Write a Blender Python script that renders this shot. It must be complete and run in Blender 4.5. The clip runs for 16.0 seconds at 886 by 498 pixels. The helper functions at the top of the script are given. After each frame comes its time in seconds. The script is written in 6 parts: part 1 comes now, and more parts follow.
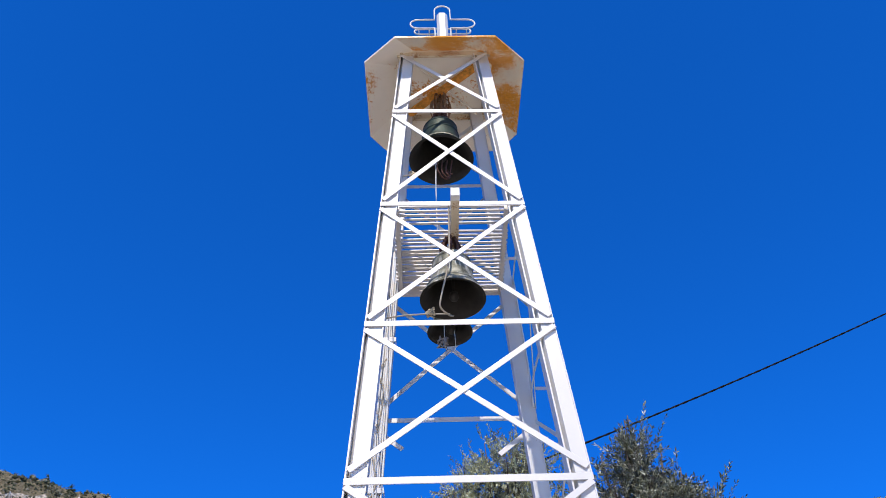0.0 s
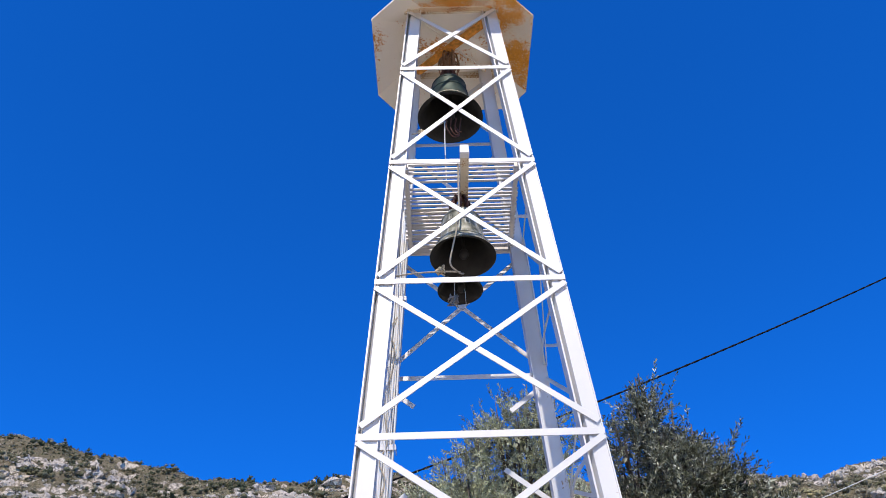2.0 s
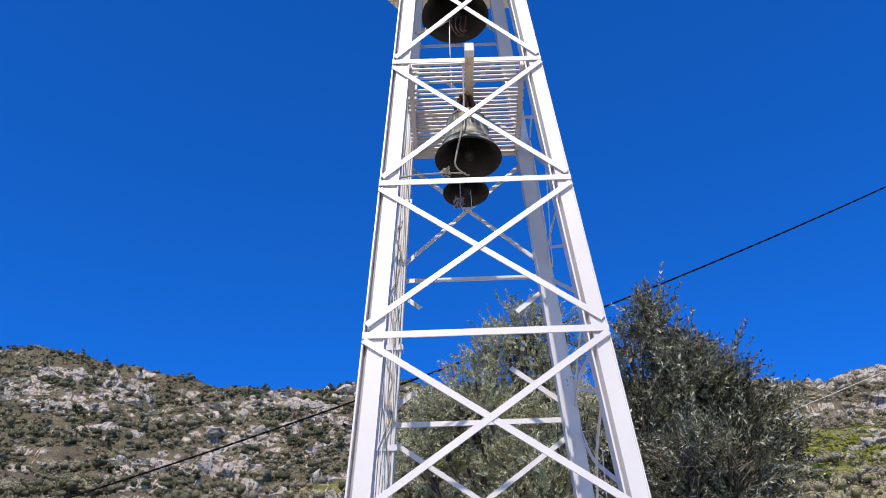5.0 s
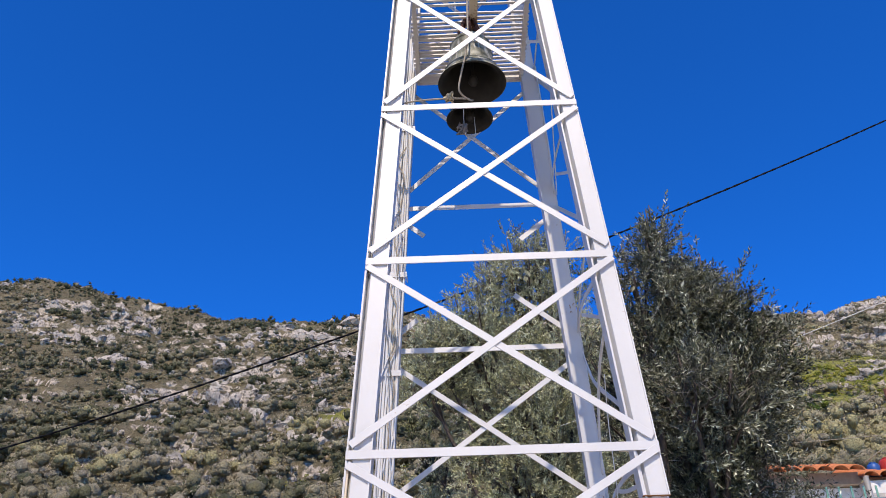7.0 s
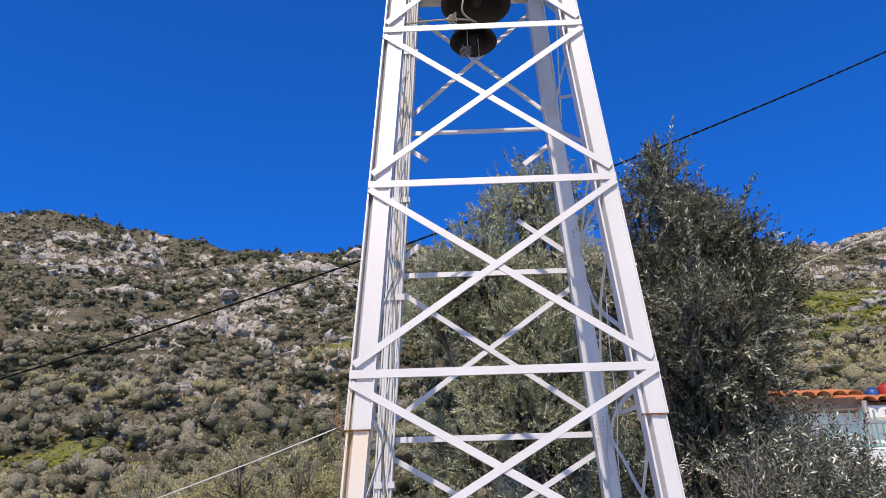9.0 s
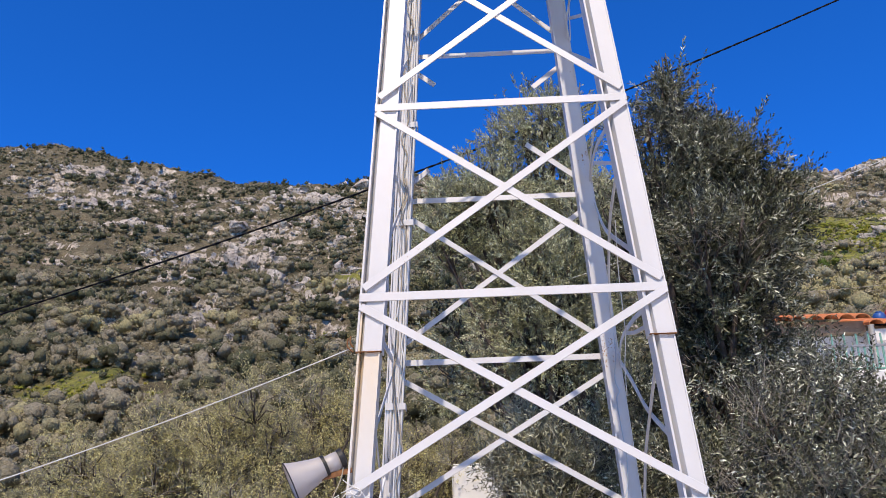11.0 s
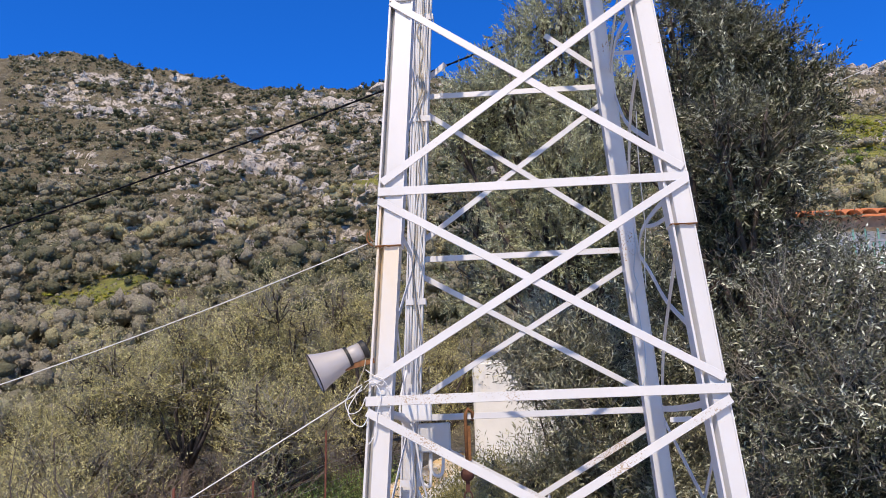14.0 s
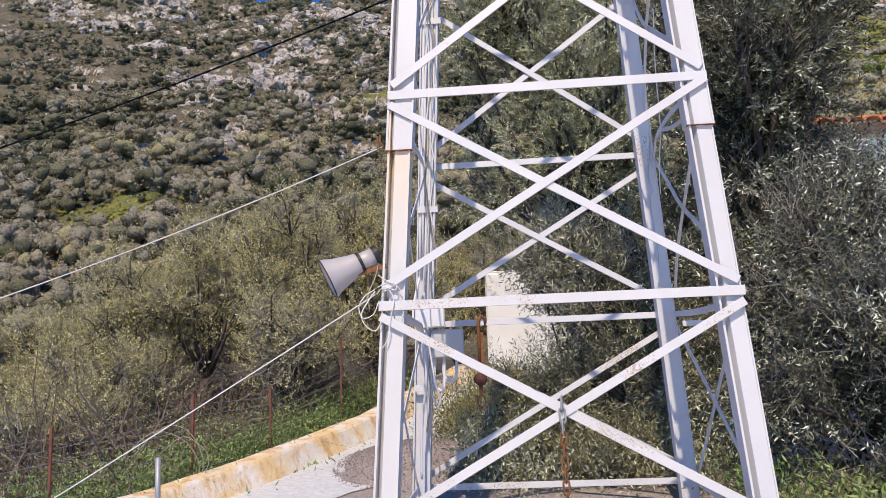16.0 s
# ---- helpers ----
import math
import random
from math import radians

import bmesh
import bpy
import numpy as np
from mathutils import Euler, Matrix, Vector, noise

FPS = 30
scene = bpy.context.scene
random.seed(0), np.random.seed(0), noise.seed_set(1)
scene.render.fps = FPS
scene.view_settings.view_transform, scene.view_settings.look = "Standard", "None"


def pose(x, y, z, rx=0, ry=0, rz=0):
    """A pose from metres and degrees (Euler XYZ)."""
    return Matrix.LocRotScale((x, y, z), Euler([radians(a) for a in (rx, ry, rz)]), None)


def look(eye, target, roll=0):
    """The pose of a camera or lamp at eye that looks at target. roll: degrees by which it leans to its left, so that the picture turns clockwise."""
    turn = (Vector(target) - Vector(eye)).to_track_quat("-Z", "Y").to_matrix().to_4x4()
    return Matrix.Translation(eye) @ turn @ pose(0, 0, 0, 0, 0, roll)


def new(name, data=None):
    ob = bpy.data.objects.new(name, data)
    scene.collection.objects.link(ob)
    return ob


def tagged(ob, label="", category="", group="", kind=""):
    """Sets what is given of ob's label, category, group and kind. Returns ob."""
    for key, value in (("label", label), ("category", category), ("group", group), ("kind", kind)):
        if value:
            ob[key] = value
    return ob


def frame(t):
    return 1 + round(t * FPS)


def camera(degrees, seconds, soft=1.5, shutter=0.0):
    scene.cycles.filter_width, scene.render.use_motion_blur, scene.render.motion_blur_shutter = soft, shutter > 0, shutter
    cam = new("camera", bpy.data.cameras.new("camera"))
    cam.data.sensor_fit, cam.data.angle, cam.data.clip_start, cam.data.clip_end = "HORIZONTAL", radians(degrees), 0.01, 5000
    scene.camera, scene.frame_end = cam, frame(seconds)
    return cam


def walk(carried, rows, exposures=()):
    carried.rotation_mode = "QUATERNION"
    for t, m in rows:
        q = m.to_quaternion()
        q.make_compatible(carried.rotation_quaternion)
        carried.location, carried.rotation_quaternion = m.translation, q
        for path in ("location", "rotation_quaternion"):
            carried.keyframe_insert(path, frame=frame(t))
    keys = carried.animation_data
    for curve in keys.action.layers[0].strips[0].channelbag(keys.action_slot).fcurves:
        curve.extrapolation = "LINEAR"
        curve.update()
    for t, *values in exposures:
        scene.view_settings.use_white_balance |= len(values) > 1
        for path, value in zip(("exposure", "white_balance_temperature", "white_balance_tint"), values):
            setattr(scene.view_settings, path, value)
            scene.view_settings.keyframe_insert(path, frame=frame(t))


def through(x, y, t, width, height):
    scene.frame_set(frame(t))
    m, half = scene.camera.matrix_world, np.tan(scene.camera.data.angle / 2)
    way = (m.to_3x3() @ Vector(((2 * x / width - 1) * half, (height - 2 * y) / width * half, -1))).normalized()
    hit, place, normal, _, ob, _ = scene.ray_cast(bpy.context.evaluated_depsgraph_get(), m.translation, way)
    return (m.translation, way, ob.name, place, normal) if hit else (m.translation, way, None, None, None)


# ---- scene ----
cam = camera(55.15, 16.0, 0.45)
# seconds, eye in metres, turn in degrees
PATH = [
    (0, -0.2531, -5.9837, 1.8792, 133.271, 1.555, -0.224),
    (0.5, -0.2506, -5.9694, 1.8763, 133.024, 1.644, 0.176),
    (1, -0.2543, -5.9519, 1.8725, 132.581, 1.612, 0.304),
    (1.5, -0.2558, -5.9365, 1.8681, 131.895, 1.619, 0.5),
    (2, -0.2546, -5.9203, 1.8643, 130.864, 1.484, 0.593),
    (2.5, -0.249, -5.9061, 1.863, 129.766, 1.505, 0.899),
    (3, -0.2389, -5.8837, 1.855, 128.855, 1.425, 1.058),
    (5.5, -0.2252, -5.837, 1.8137, 123.755, 1.416, 1.419),
    (6, -0.2249, -5.8201, 1.807, 122.616, 1.287, 1.444),
    (6.5, -0.2285, -5.8097, 1.7976, 121.517, 1.349, 1.515),
    (7, -0.2281, -5.8002, 1.7904, 120.382, 1.403, 1.59),
    (7.5, -0.2272, -5.7919, 1.7815, 119.239, 1.421, 1.674),
    (8, -0.2232, -5.7851, 1.7697, 118.067, 1.363, 1.724),
    (8.5, -0.2117, -5.7795, 1.7606, 116.931, 1.283, 1.834),
    (9, -0.2127, -5.7671, 1.7434, 115.773, 1.267, 1.911),
    (11.5, -0.2204, -5.7371, 1.6995, 110.014, 1.588, 2.867),
    (12, -0.2241, -5.7299, 1.6952, 108.973, 1.673, 3.105),
    (12.5, -0.2228, -5.7288, 1.6804, 108.012, 1.757, 3.319),
    (13, -0.223, -5.7272, 1.6676, 107.019, 1.732, 3.538),
    (13.5, -0.2222, -5.7169, 1.6587, 105.907, 1.839, 3.798),
    (14, -0.2236, -5.7039, 1.6464, 104.705, 1.848, 4.021),
    (14.5, -0.2322, -5.6857, 1.6313, 103.236, 1.937, 4.212),
    (15, -0.2343, -5.6697, 1.6181, 101.611, 1.883, 4.431),
    (15.5, -0.2314, -5.6602, 1.6086, 100.216, 2.018, 4.666),
    (16, -0.228, -5.6468, 1.6, 98.987, 2.166, 4.929),
]
# the clip's camera warms its white balance a little on the way down
BALANCE = [(0, 0.0, 6500, 10), (3, -0.02, 6550, 10), (6, -0.12, 6820, 11.5), (9, -0.13, 6980, 12.3), (12, -0.09, 7010, 13), (16, -0.04, 6990, 13)]
walk(cam, [(t, pose(x, y, z, a, b, c)) for t, x, y, z, a, b, c in PATH], BALANCE)

# ---- light ----
SUN_EL, SUN_AZ = radians(50), radians(-5.5)      # the sun stands behind the viewer, a little to the left
world = bpy.data.worlds.new("sky")
scene.world = world
world.use_nodes = True
wn, wl = world.node_tree.nodes, world.node_tree.links
sky = wn.new("ShaderNodeTexSky")
sky.sky_type = "NISHITA"
sky.sun_disc = False
sky.sun_elevation, sky.sun_rotation = SUN_EL, math.pi - SUN_AZ
sky.altitude, sky.air_density, sky.dust_density, sky.ozone_density = 2200, 1.0, 0.0, 6.0
tint = wn.new("ShaderNodeMix")
tint.data_type, tint.blend_type = "RGBA", "MULTIPLY"
tint.inputs[0].default_value = 1.0
wl.new(sky.outputs[0], tint.inputs[6])
# the sky pales towards the sun
way, dot, pale, hue = wn.new("ShaderNodeTexCoord"), wn.new("ShaderNodeVectorMath"), wn.new("ShaderNodeMapRange"), wn.new("ShaderNodeMix")
dot.operation, hue.data_type = "DOT_PRODUCT", "RGBA"
dot.inputs[1].default_value = (math.sin(SUN_AZ) * math.cos(SUN_EL), -math.cos(SUN_AZ) * math.cos(SUN_EL), math.sin(SUN_EL))
pale.interpolation_type = "SMOOTHSTEP"
pale.inputs["From Min"].default_value, pale.inputs["From Max"].default_value = 0.35, 0.95
hue.inputs[6].default_value, hue.inputs[7].default_value = (0.06, 0.80, 1.80, 1), (0.88, 0.89, 0.90, 1)
wl.new(way.outputs["Generated"], dot.inputs[0])
wl.new(dot.outputs["Value"], pale.inputs["Value"])
wl.new(pale.outputs[0], hue.inputs[0])
wl.new(hue.outputs[2], tint.inputs[7])
wl.new(tint.outputs[2], wn["Background"].inputs[0])
wn["Background"].inputs[1].default_value = 0.151
sun = new("sun", bpy.data.lights.new("sun", "SUN"))
sun.data.energy, sun.data.angle, sun.data.color = 4.05, radians(0.53), (1.0, 0.90, 0.77)
to_sun = Vector((math.sin(SUN_AZ) * math.cos(SUN_EL), -math.cos(SUN_AZ) * math.cos(SUN_EL), math.sin(SUN_EL)))
sun.matrix_world = look(to_sun * 60, (0, 0, 0))


# ---- materials ----
def material(name, rough=0.6, metal=0.0):
    m = bpy.data.materials.new(name)
    m.use_nodes = True
    b = m.node_tree.nodes["Principled BSDF"]
    b.inputs["Roughness"].default_value, b.inputs["Metallic"].default_value = rough, metal
    return m, m.node_tree.nodes, m.node_tree.links, b


def noise_node(n, l, scale, detail=6.0, rough=0.55, coord="Object", stretch=None):
    tc, t = n.new("ShaderNodeTexCoord"), n.new("ShaderNodeTexNoise")
    t.inputs["Scale"].default_value, t.inputs["Detail"].default_value, t.inputs["Roughness"].default_value = scale, detail, rough
    if stretch:
        mp = n.new("ShaderNodeMapping")
        mp.inputs["Scale"].default_value = stretch
        l.new(tc.outputs[coord], mp.inputs[0])
        l.new(mp.outputs[0], t.inputs["Vector"])
    else:
        l.new(tc.outputs[coord], t.inputs["Vector"])
    return t.outputs["Fac"]


def ramp(n, l, fac, stops):
    r = n.new("ShaderNodeValToRGB")
    e = r.color_ramp.elements
    while len(e) < len(stops):
        e.new(0.5)
    for el, (p, c) in zip(e, stops):
        el.position, el.color = p, (*c, 1) if len(c) == 3 else c
    l.new(fac, r.inputs[0])
    return r.outputs[0]


def mix(n, l, fac, a, b, how="MIX"):
    m = n.new("ShaderNodeMix")
    m.data_type, m.blend_type = "RGBA", how
    for sock, v in ((m.inputs[0], fac), (m.inputs[6], a), (m.inputs[7], b)):
        if isinstance(v, (int, float)):
            sock.default_value = v
        elif isinstance(v, tuple):
            sock.default_value = (*v, 1)
        else:
            l.new(v, sock)
    return m.outputs[2]


def bump(n, l, b, height, strength=0.3, dist=0.01):
    k = n.new("ShaderNodeBump")
    k.inputs["Strength"].default_value, k.inputs["Distance"].default_value = strength, dist
    l.new(height, k.inputs["Height"])
    l.new(k.outputs[0], b.inputs["Normal"])


G3 = lambda v: (v, v, v)


def painted(name, base, rust_at, dull=0.9, rusts=((0.20, 0.08, 0.025), (0.46, 0.24, 0.07)), spot=65.0, edge=0.05, run=None):
    """Brushed paint on steel: faint dirt, runs, and rust where the paint has failed; run: top, foot and colour of a rust-water stain."""
    m, n, l, b = material(name, 0.45)
    col = mix(n, l, ramp(n, l, noise_node(n, l, 3.0, 8, 0.6, stretch=(1, 1, 0.35)), [(0.35, G3(0)), (0.75, G3(1))]), base, tuple(c * dull for c in base))
    if run:
        g, z = n.new("ShaderNodeNewGeometry"), n.new("ShaderNodeSeparateXYZ")
        l.new(g.outputs["Position"], z.inputs[0])
        down = n.new("ShaderNodeMapRange")
        down.inputs[1].default_value, down.inputs[2].default_value = run[1], run[0]
        l.new(z.outputs["Z"], down.inputs[0])
        streak = ramp(n, l, noise_node(n, l, 9.0, 6, 0.6, stretch=(1, 1, 0.12)), [(0.30, G3(0.45)), (0.6, G3(1))])
        col = mix(n, l, mix(n, l, 1.0, down.outputs[0], streak, "MULTIPLY"), col, run[2])
    spots = noise_node(n, l, spot, 6, 0.7)
    patch = noise_node(n, l, 2.3, 3, 0.5)
    both = n.new("ShaderNodeMath")
    both.operation = "MULTIPLY"
    l.new(spots, both.inputs[0]), l.new(patch, both.inputs[1])
    rust = ramp(n, l, both.outputs[0], [(rust_at, G3(0)), (rust_at + edge, G3(1))])
    rcol = ramp(n, l, noise_node(n, l, 70, 4), [(0.3, rusts[0]), (0.7, rusts[1])])
    l.new(mix(n, l, rust, col, rcol), b.inputs["Base Color"])
    l.new(ramp(n, l, rust, [(0, G3(0.42)), (1, G3(0.9))]), b.inputs["Roughness"])
    bump(n, l, b, noise_node(n, l, 60, 5), 0.12, 0.004)
    return m


def plain(name, base, rough=0.6, metal=0.0, var=0.75, scale=12.0, bumpy=0.15):
    m, n, l, b = material(name, rough, metal)
    f = noise_node(n, l, scale, 7, 0.6)
    l.new(mix(n, l, ramp(n, l, f, [(0.3, G3(0)), (0.7, G3(1))]), tuple(c * var for c in base), base), b.inputs["Base Color"])
    bump(n, l, b, noise_node(n, l, scale * 5, 5), bumpy, 0.006)
    return m


def leafy(name, dark, mid, light, rough=0.5, through=0.25, patch=0.9, spread=(0.35, 0.65), amount=0.4):
    """Leaves: every shoot and leaf has its own shade (the mesh's tone); near-black and pale ends paint in shadowed
    gaps and sunlit leaves.
    """
    m, n, l, b = material(name, rough)
    g = n.new("ShaderNodeAttribute")
    g.attribute_name = "tone"
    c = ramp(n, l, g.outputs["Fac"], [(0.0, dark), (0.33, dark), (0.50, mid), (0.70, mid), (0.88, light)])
    big = noise_node(n, l, patch, 3)
    c = mix(n, l, ramp(n, l, big, [(spread[0], G3(0)), (spread[1], G3(amount))]), c, light, "MIX")
    l.new(c, b.inputs["Base Color"])
    tr, ms = n.new("ShaderNodeBsdfTranslucent"), n.new("ShaderNodeMixShader")
    l.new(c, tr.inputs[0])
    ms.inputs[0].default_value = through
    l.new(b.outputs[0], ms.inputs[1]), l.new(tr.outputs[0], ms.inputs[2])
    l.new(ms.outputs[0], n["Material Output"].inputs[0])
    return m


WHITE = painted("white_paint", (0.69, 0.68, 0.685), 0.41)
WORN = painted("worn_white_paint", (0.70, 0.685, 0.675), 0.325, 0.88, ((0.30, 0.20, 0.12), (0.50, 0.36, 0.22)), 120, 0.035)
CREAM = painted("cream_paint", (0.71, 0.68, 0.65), 0.39)
STAINED = painted("stained_cream_paint", (0.70, 0.68, 0.665), 0.39, run=(2.95, 2.25, (0.79, 0.64, 0.44)))
ROOF_IN = painted("rusting_roof_sheet", (0.93, 0.86, 0.75), 0.318, 0.94, ((0.45, 0.17, 0.02), (0.80, 0.36, 0.06)), 40, 0.02)
ROOF_RUST = painted("rusty_roof_sheet", (0.88, 0.79, 0.64), 0.205, 0.8, ((0.50, 0.17, 0.015), (1.0, 0.47, 0.05)), 60, 0.03)
CABLE = plain("dull_black_insulation", (0.018, 0.018, 0.022), 1.0, 0, 0.7, 30)
CABLE.node_tree.nodes["Principled BSDF"].inputs["Specular IOR Level"].default_value = 0.1
ORANGE_RUST = plain("orange_rust", (1.0, 0.43, 0.07), 0.9, 0.0, 0.4, 28, 0.6)
BEAM = painted("worn_beam_paint", (0.66, 0.57, 0.42), 0.25)
RUST = plain("rust", (0.30, 0.13, 0.05), 0.9, 0.0, 0.45, 30)
DARK_RUST = plain("dark_rust", (0.13, 0.05, 0.035), 0.85, 0.0, 0.5, 40)
GALV = plain("grey_metal", (0.42, 0.42, 0.43), 0.5, 0.4, 0.8, 30)
WIRE_RUST = plain("rusty_wire", (0.44, 0.25, 0.14), 0.85, 0.0, 0.45, 60)
BRONZE = plain("weathered_bronze", (0.045, 0.078, 0.066), 0.55, 0.35, 0.45, 14, 0.3)


def streaked_bronze():
    m, n, l, b = material("streaked_bronze", 0.6, 0.15)
    base = ramp(n, l, noise_node(n, l, 9, 8), [(0.34, (0.055, 0.06, 0.045)), (0.52, (0.24, 0.24, 0.19)), (0.7, (0.46, 0.45, 0.38))])
    runs = ramp(n, l, noise_node(n, l, 22, 6, 0.6, stretch=(1, 1, 0.12)), [(0.52, G3(0)), (0.62, G3(0.8))])
    l.new(mix(n, l, runs, base, (0.62, 0.60, 0.53)), b.inputs["Base Color"])
    bump(n, l, b, noise_node(n, l, 50, 5), 0.3, 0.006)
    return m


STREAKED = streaked_bronze()
FRAYED = plain("frayed_cream_rope", (0.74, 0.62, 0.43), 0.9, 0, 0.6, 90)
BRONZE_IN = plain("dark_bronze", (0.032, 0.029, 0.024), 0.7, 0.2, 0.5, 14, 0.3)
PVC = plain("white_plastic", (0.78, 0.77, 0.75), 0.4, 0, 0.92, 6, 0.03)
GREYBOX = plain("grey_plastic", (0.55, 0.55, 0.55), 0.45, 0, 0.92, 6, 0.03)
POST_RUST = plain("red_iron_rust", (0.23, 0.08, 0.055), 0.85, 0.0, 0.55, 30)
BLUE_WIRE = plain("pale_blue_wire", (0.50, 0.58, 0.66), 0.5)
HORN = plain("silver_grey_paint", (0.52, 0.48, 0.46), 0.5, 0.1, 0.9, 8, 0.03)
BLACK = plain("black_rubber", (0.02, 0.02, 0.022), 0.55, 0, 0.7, 30)
ROPE = plain("old_rope", (0.52, 0.45, 0.35), 0.9, 0, 0.6, 90)
BRUSH = plain("dry_brown_twigs", (0.20, 0.15, 0.125), 0.9, 0, 0.55, 25, 0.3)
BARK = plain("olive_bark", (0.13, 0.10, 0.085), 0.9, 0, 0.45, 14, 0.8)
TWIG = plain("olive_twig", (0.36, 0.33, 0.28), 0.85, 0, 0.6, 30, 0.3)
LEAF_A = leafy("olive_leaves", (0.036, 0.040, 0.017), (0.41, 0.41, 0.19), (0.80, 0.81, 0.60), 0.45, 0.1)
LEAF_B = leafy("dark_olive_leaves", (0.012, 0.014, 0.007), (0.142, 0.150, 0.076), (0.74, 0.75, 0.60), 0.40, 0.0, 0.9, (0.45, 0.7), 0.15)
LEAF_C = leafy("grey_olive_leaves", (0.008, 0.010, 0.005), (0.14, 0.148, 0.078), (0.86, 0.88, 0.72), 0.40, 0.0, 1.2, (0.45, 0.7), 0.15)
LEAF_D = leafy("yellowish_olive_leaves", (0.075, 0.066, 0.027), (0.66, 0.59, 0.23), (0.86, 0.80, 0.47), 0.45, 0.2, 1.1)
LEAF_E = leafy("sunlit_sucker_leaves", (0.022, 0.022, 0.010), (0.24, 0.235, 0.115), (0.76, 0.74, 0.56), 0.5, 0.05)
LEAF_F = leafy("yellow_green_brush", (0.05, 0.045, 0.018), (0.34, 0.315, 0.14), (0.62, 0.57, 0.33), 0.5, 0.15)
DRY = leafy("dry_undergrowth", (0.07, 0.055, 0.035), (0.21, 0.175, 0.095), (0.40, 0.35, 0.19), 0.7, 0.1)
STRAW = leafy("straw_weeds", (0.10, 0.10, 0.03), (0.25, 0.245, 0.08), (0.44, 0.39, 0.17))
WEED = leafy("green_weeds", (0.07, 0.13, 0.03), (0.23, 0.36, 0.10), (0.46, 0.56, 0.20))


def scrub_material(name, stops, leafy_part):
    """Scrub seen from afar: one shade a bush (the mesh's tone), mottled leaves."""
    m, n, l, b = material(name, 0.85)
    a = n.new("ShaderNodeAttribute")
    a.attribute_name = "tone"
    c = ramp(n, l, a.outputs["Fac"], stops)
    if leafy_part:
        g = n.new("ShaderNodeNewGeometry")
        c = mix(n, l, 1.0, c, ramp(n, l, g.outputs["Random Per Island"], [(0.0, G3(0.5)), (0.6, G3(0.82)), (1.0, (1.04, 1.02, 0.97))]), "MULTIPLY")
    else:
        c = mix(n, l, 1.0, c, ramp(n, l, noise_node(n, l, 5.0, 5, 0.7), [(0.38, G3(0.62)), (0.62, G3(1.1))]), "MULTIPLY")
        bump(n, l, b, noise_node(n, l, 4.0, 5, 0.7), 1.0, 0.4)
    l.new(c, b.inputs["Base Color"])
    return m


SCRUB_TONES = [(0.0, (0.095, 0.105, 0.050)), (0.3, (0.215, 0.198, 0.105)), (0.55, (0.385, 0.335, 0.215)), (0.8, (0.470, 0.405, 0.300)), (1.0, (0.540, 0.475, 0.245))]
SCRUB_LEAF, SCRUB_MASS = scrub_material("scrub_leaves", SCRUB_TONES, True), scrub_material("scrub_mass", SCRUB_TONES, False)
BROOM_TONES = [(0.0, (0.13, 0.20, 0.03)), (0.4, (0.26, 0.30, 0.04)), (1.0, (0.52, 0.47, 0.06))]
BROOM_LEAF, BROOM_MASS = scrub_material("broom_flowers", BROOM_TONES, True), scrub_material("broom_mass", BROOM_TONES, False)


def hill_material():
    """Dry soil, meadow grass where the sheet says so, bare limestone where the slope is steep."""
    m, n, l, b = material("hillside_soil_and_limestone", 0.95)
    soil = ramp(n, l, noise_node(n, l, 0.35, 10, 0.7), [(0.3, (0.085, 0.072, 0.040)), (0.5, (0.19, 0.155, 0.092)), (0.7, (0.33, 0.275, 0.17))])
    soil = mix(n, l, 1.0, soil, ramp(n, l, noise_node(n, l, 3.5, 6, 0.75), [(0.36, G3(0.4)), (0.6, G3(1.15))]), "MULTIPLY")
    green = ramp(n, l, noise_node(n, l, 0.9, 8, 0.7), [(0.35, (0.13, 0.15, 0.035)), (0.6, (0.33, 0.31, 0.07)), (0.75, (0.46, 0.40, 0.10))])
    rock = ramp(n, l, noise_node(n, l, 1.1, 12, 0.75), [(0.36, (0.09, 0.08, 0.07)), (0.46, (0.46, 0.39, 0.32)), (0.60, (0.82, 0.71, 0.60))])
    crack = ramp(n, l, noise_node(n, l, 1.3, 8, 0.75, stretch=(1, 1, 0.5)), [(0.41, G3(0.8)), (0.46, G3(0))])
    rock = mix(n, l, crack, rock, (0.10, 0.09, 0.08))
    a = n.new("ShaderNodeAttribute")
    a.attribute_name = "meadow"
    floor_ = mix(n, l, a.outputs["Fac"], soil, green)
    g, z, w = n.new("ShaderNodeNewGeometry"), n.new("ShaderNodeSeparateXYZ"), n.new("ShaderNodeMath")
    l.new(g.outputs["Normal"], z.inputs[0])
    w.operation = "MULTIPLY_ADD"
    w.inputs[1].default_value = 0.30
    l.new(noise_node(n, l, 0.5, 8, 0.7), w.inputs[0]), l.new(z.outputs["Z"], w.inputs[2])
    steep = ramp(n, l, w.outputs[0], [(0.74, G3(1)), (0.80, G3(0))])
    l.new(mix(n, l, steep, floor_, rock), b.inputs["Base Color"])
    bump(n, l, b, noise_node(n, l, 0.9, 12, 0.72), 1.0, 0.8)
    return m


HILL = hill_material()


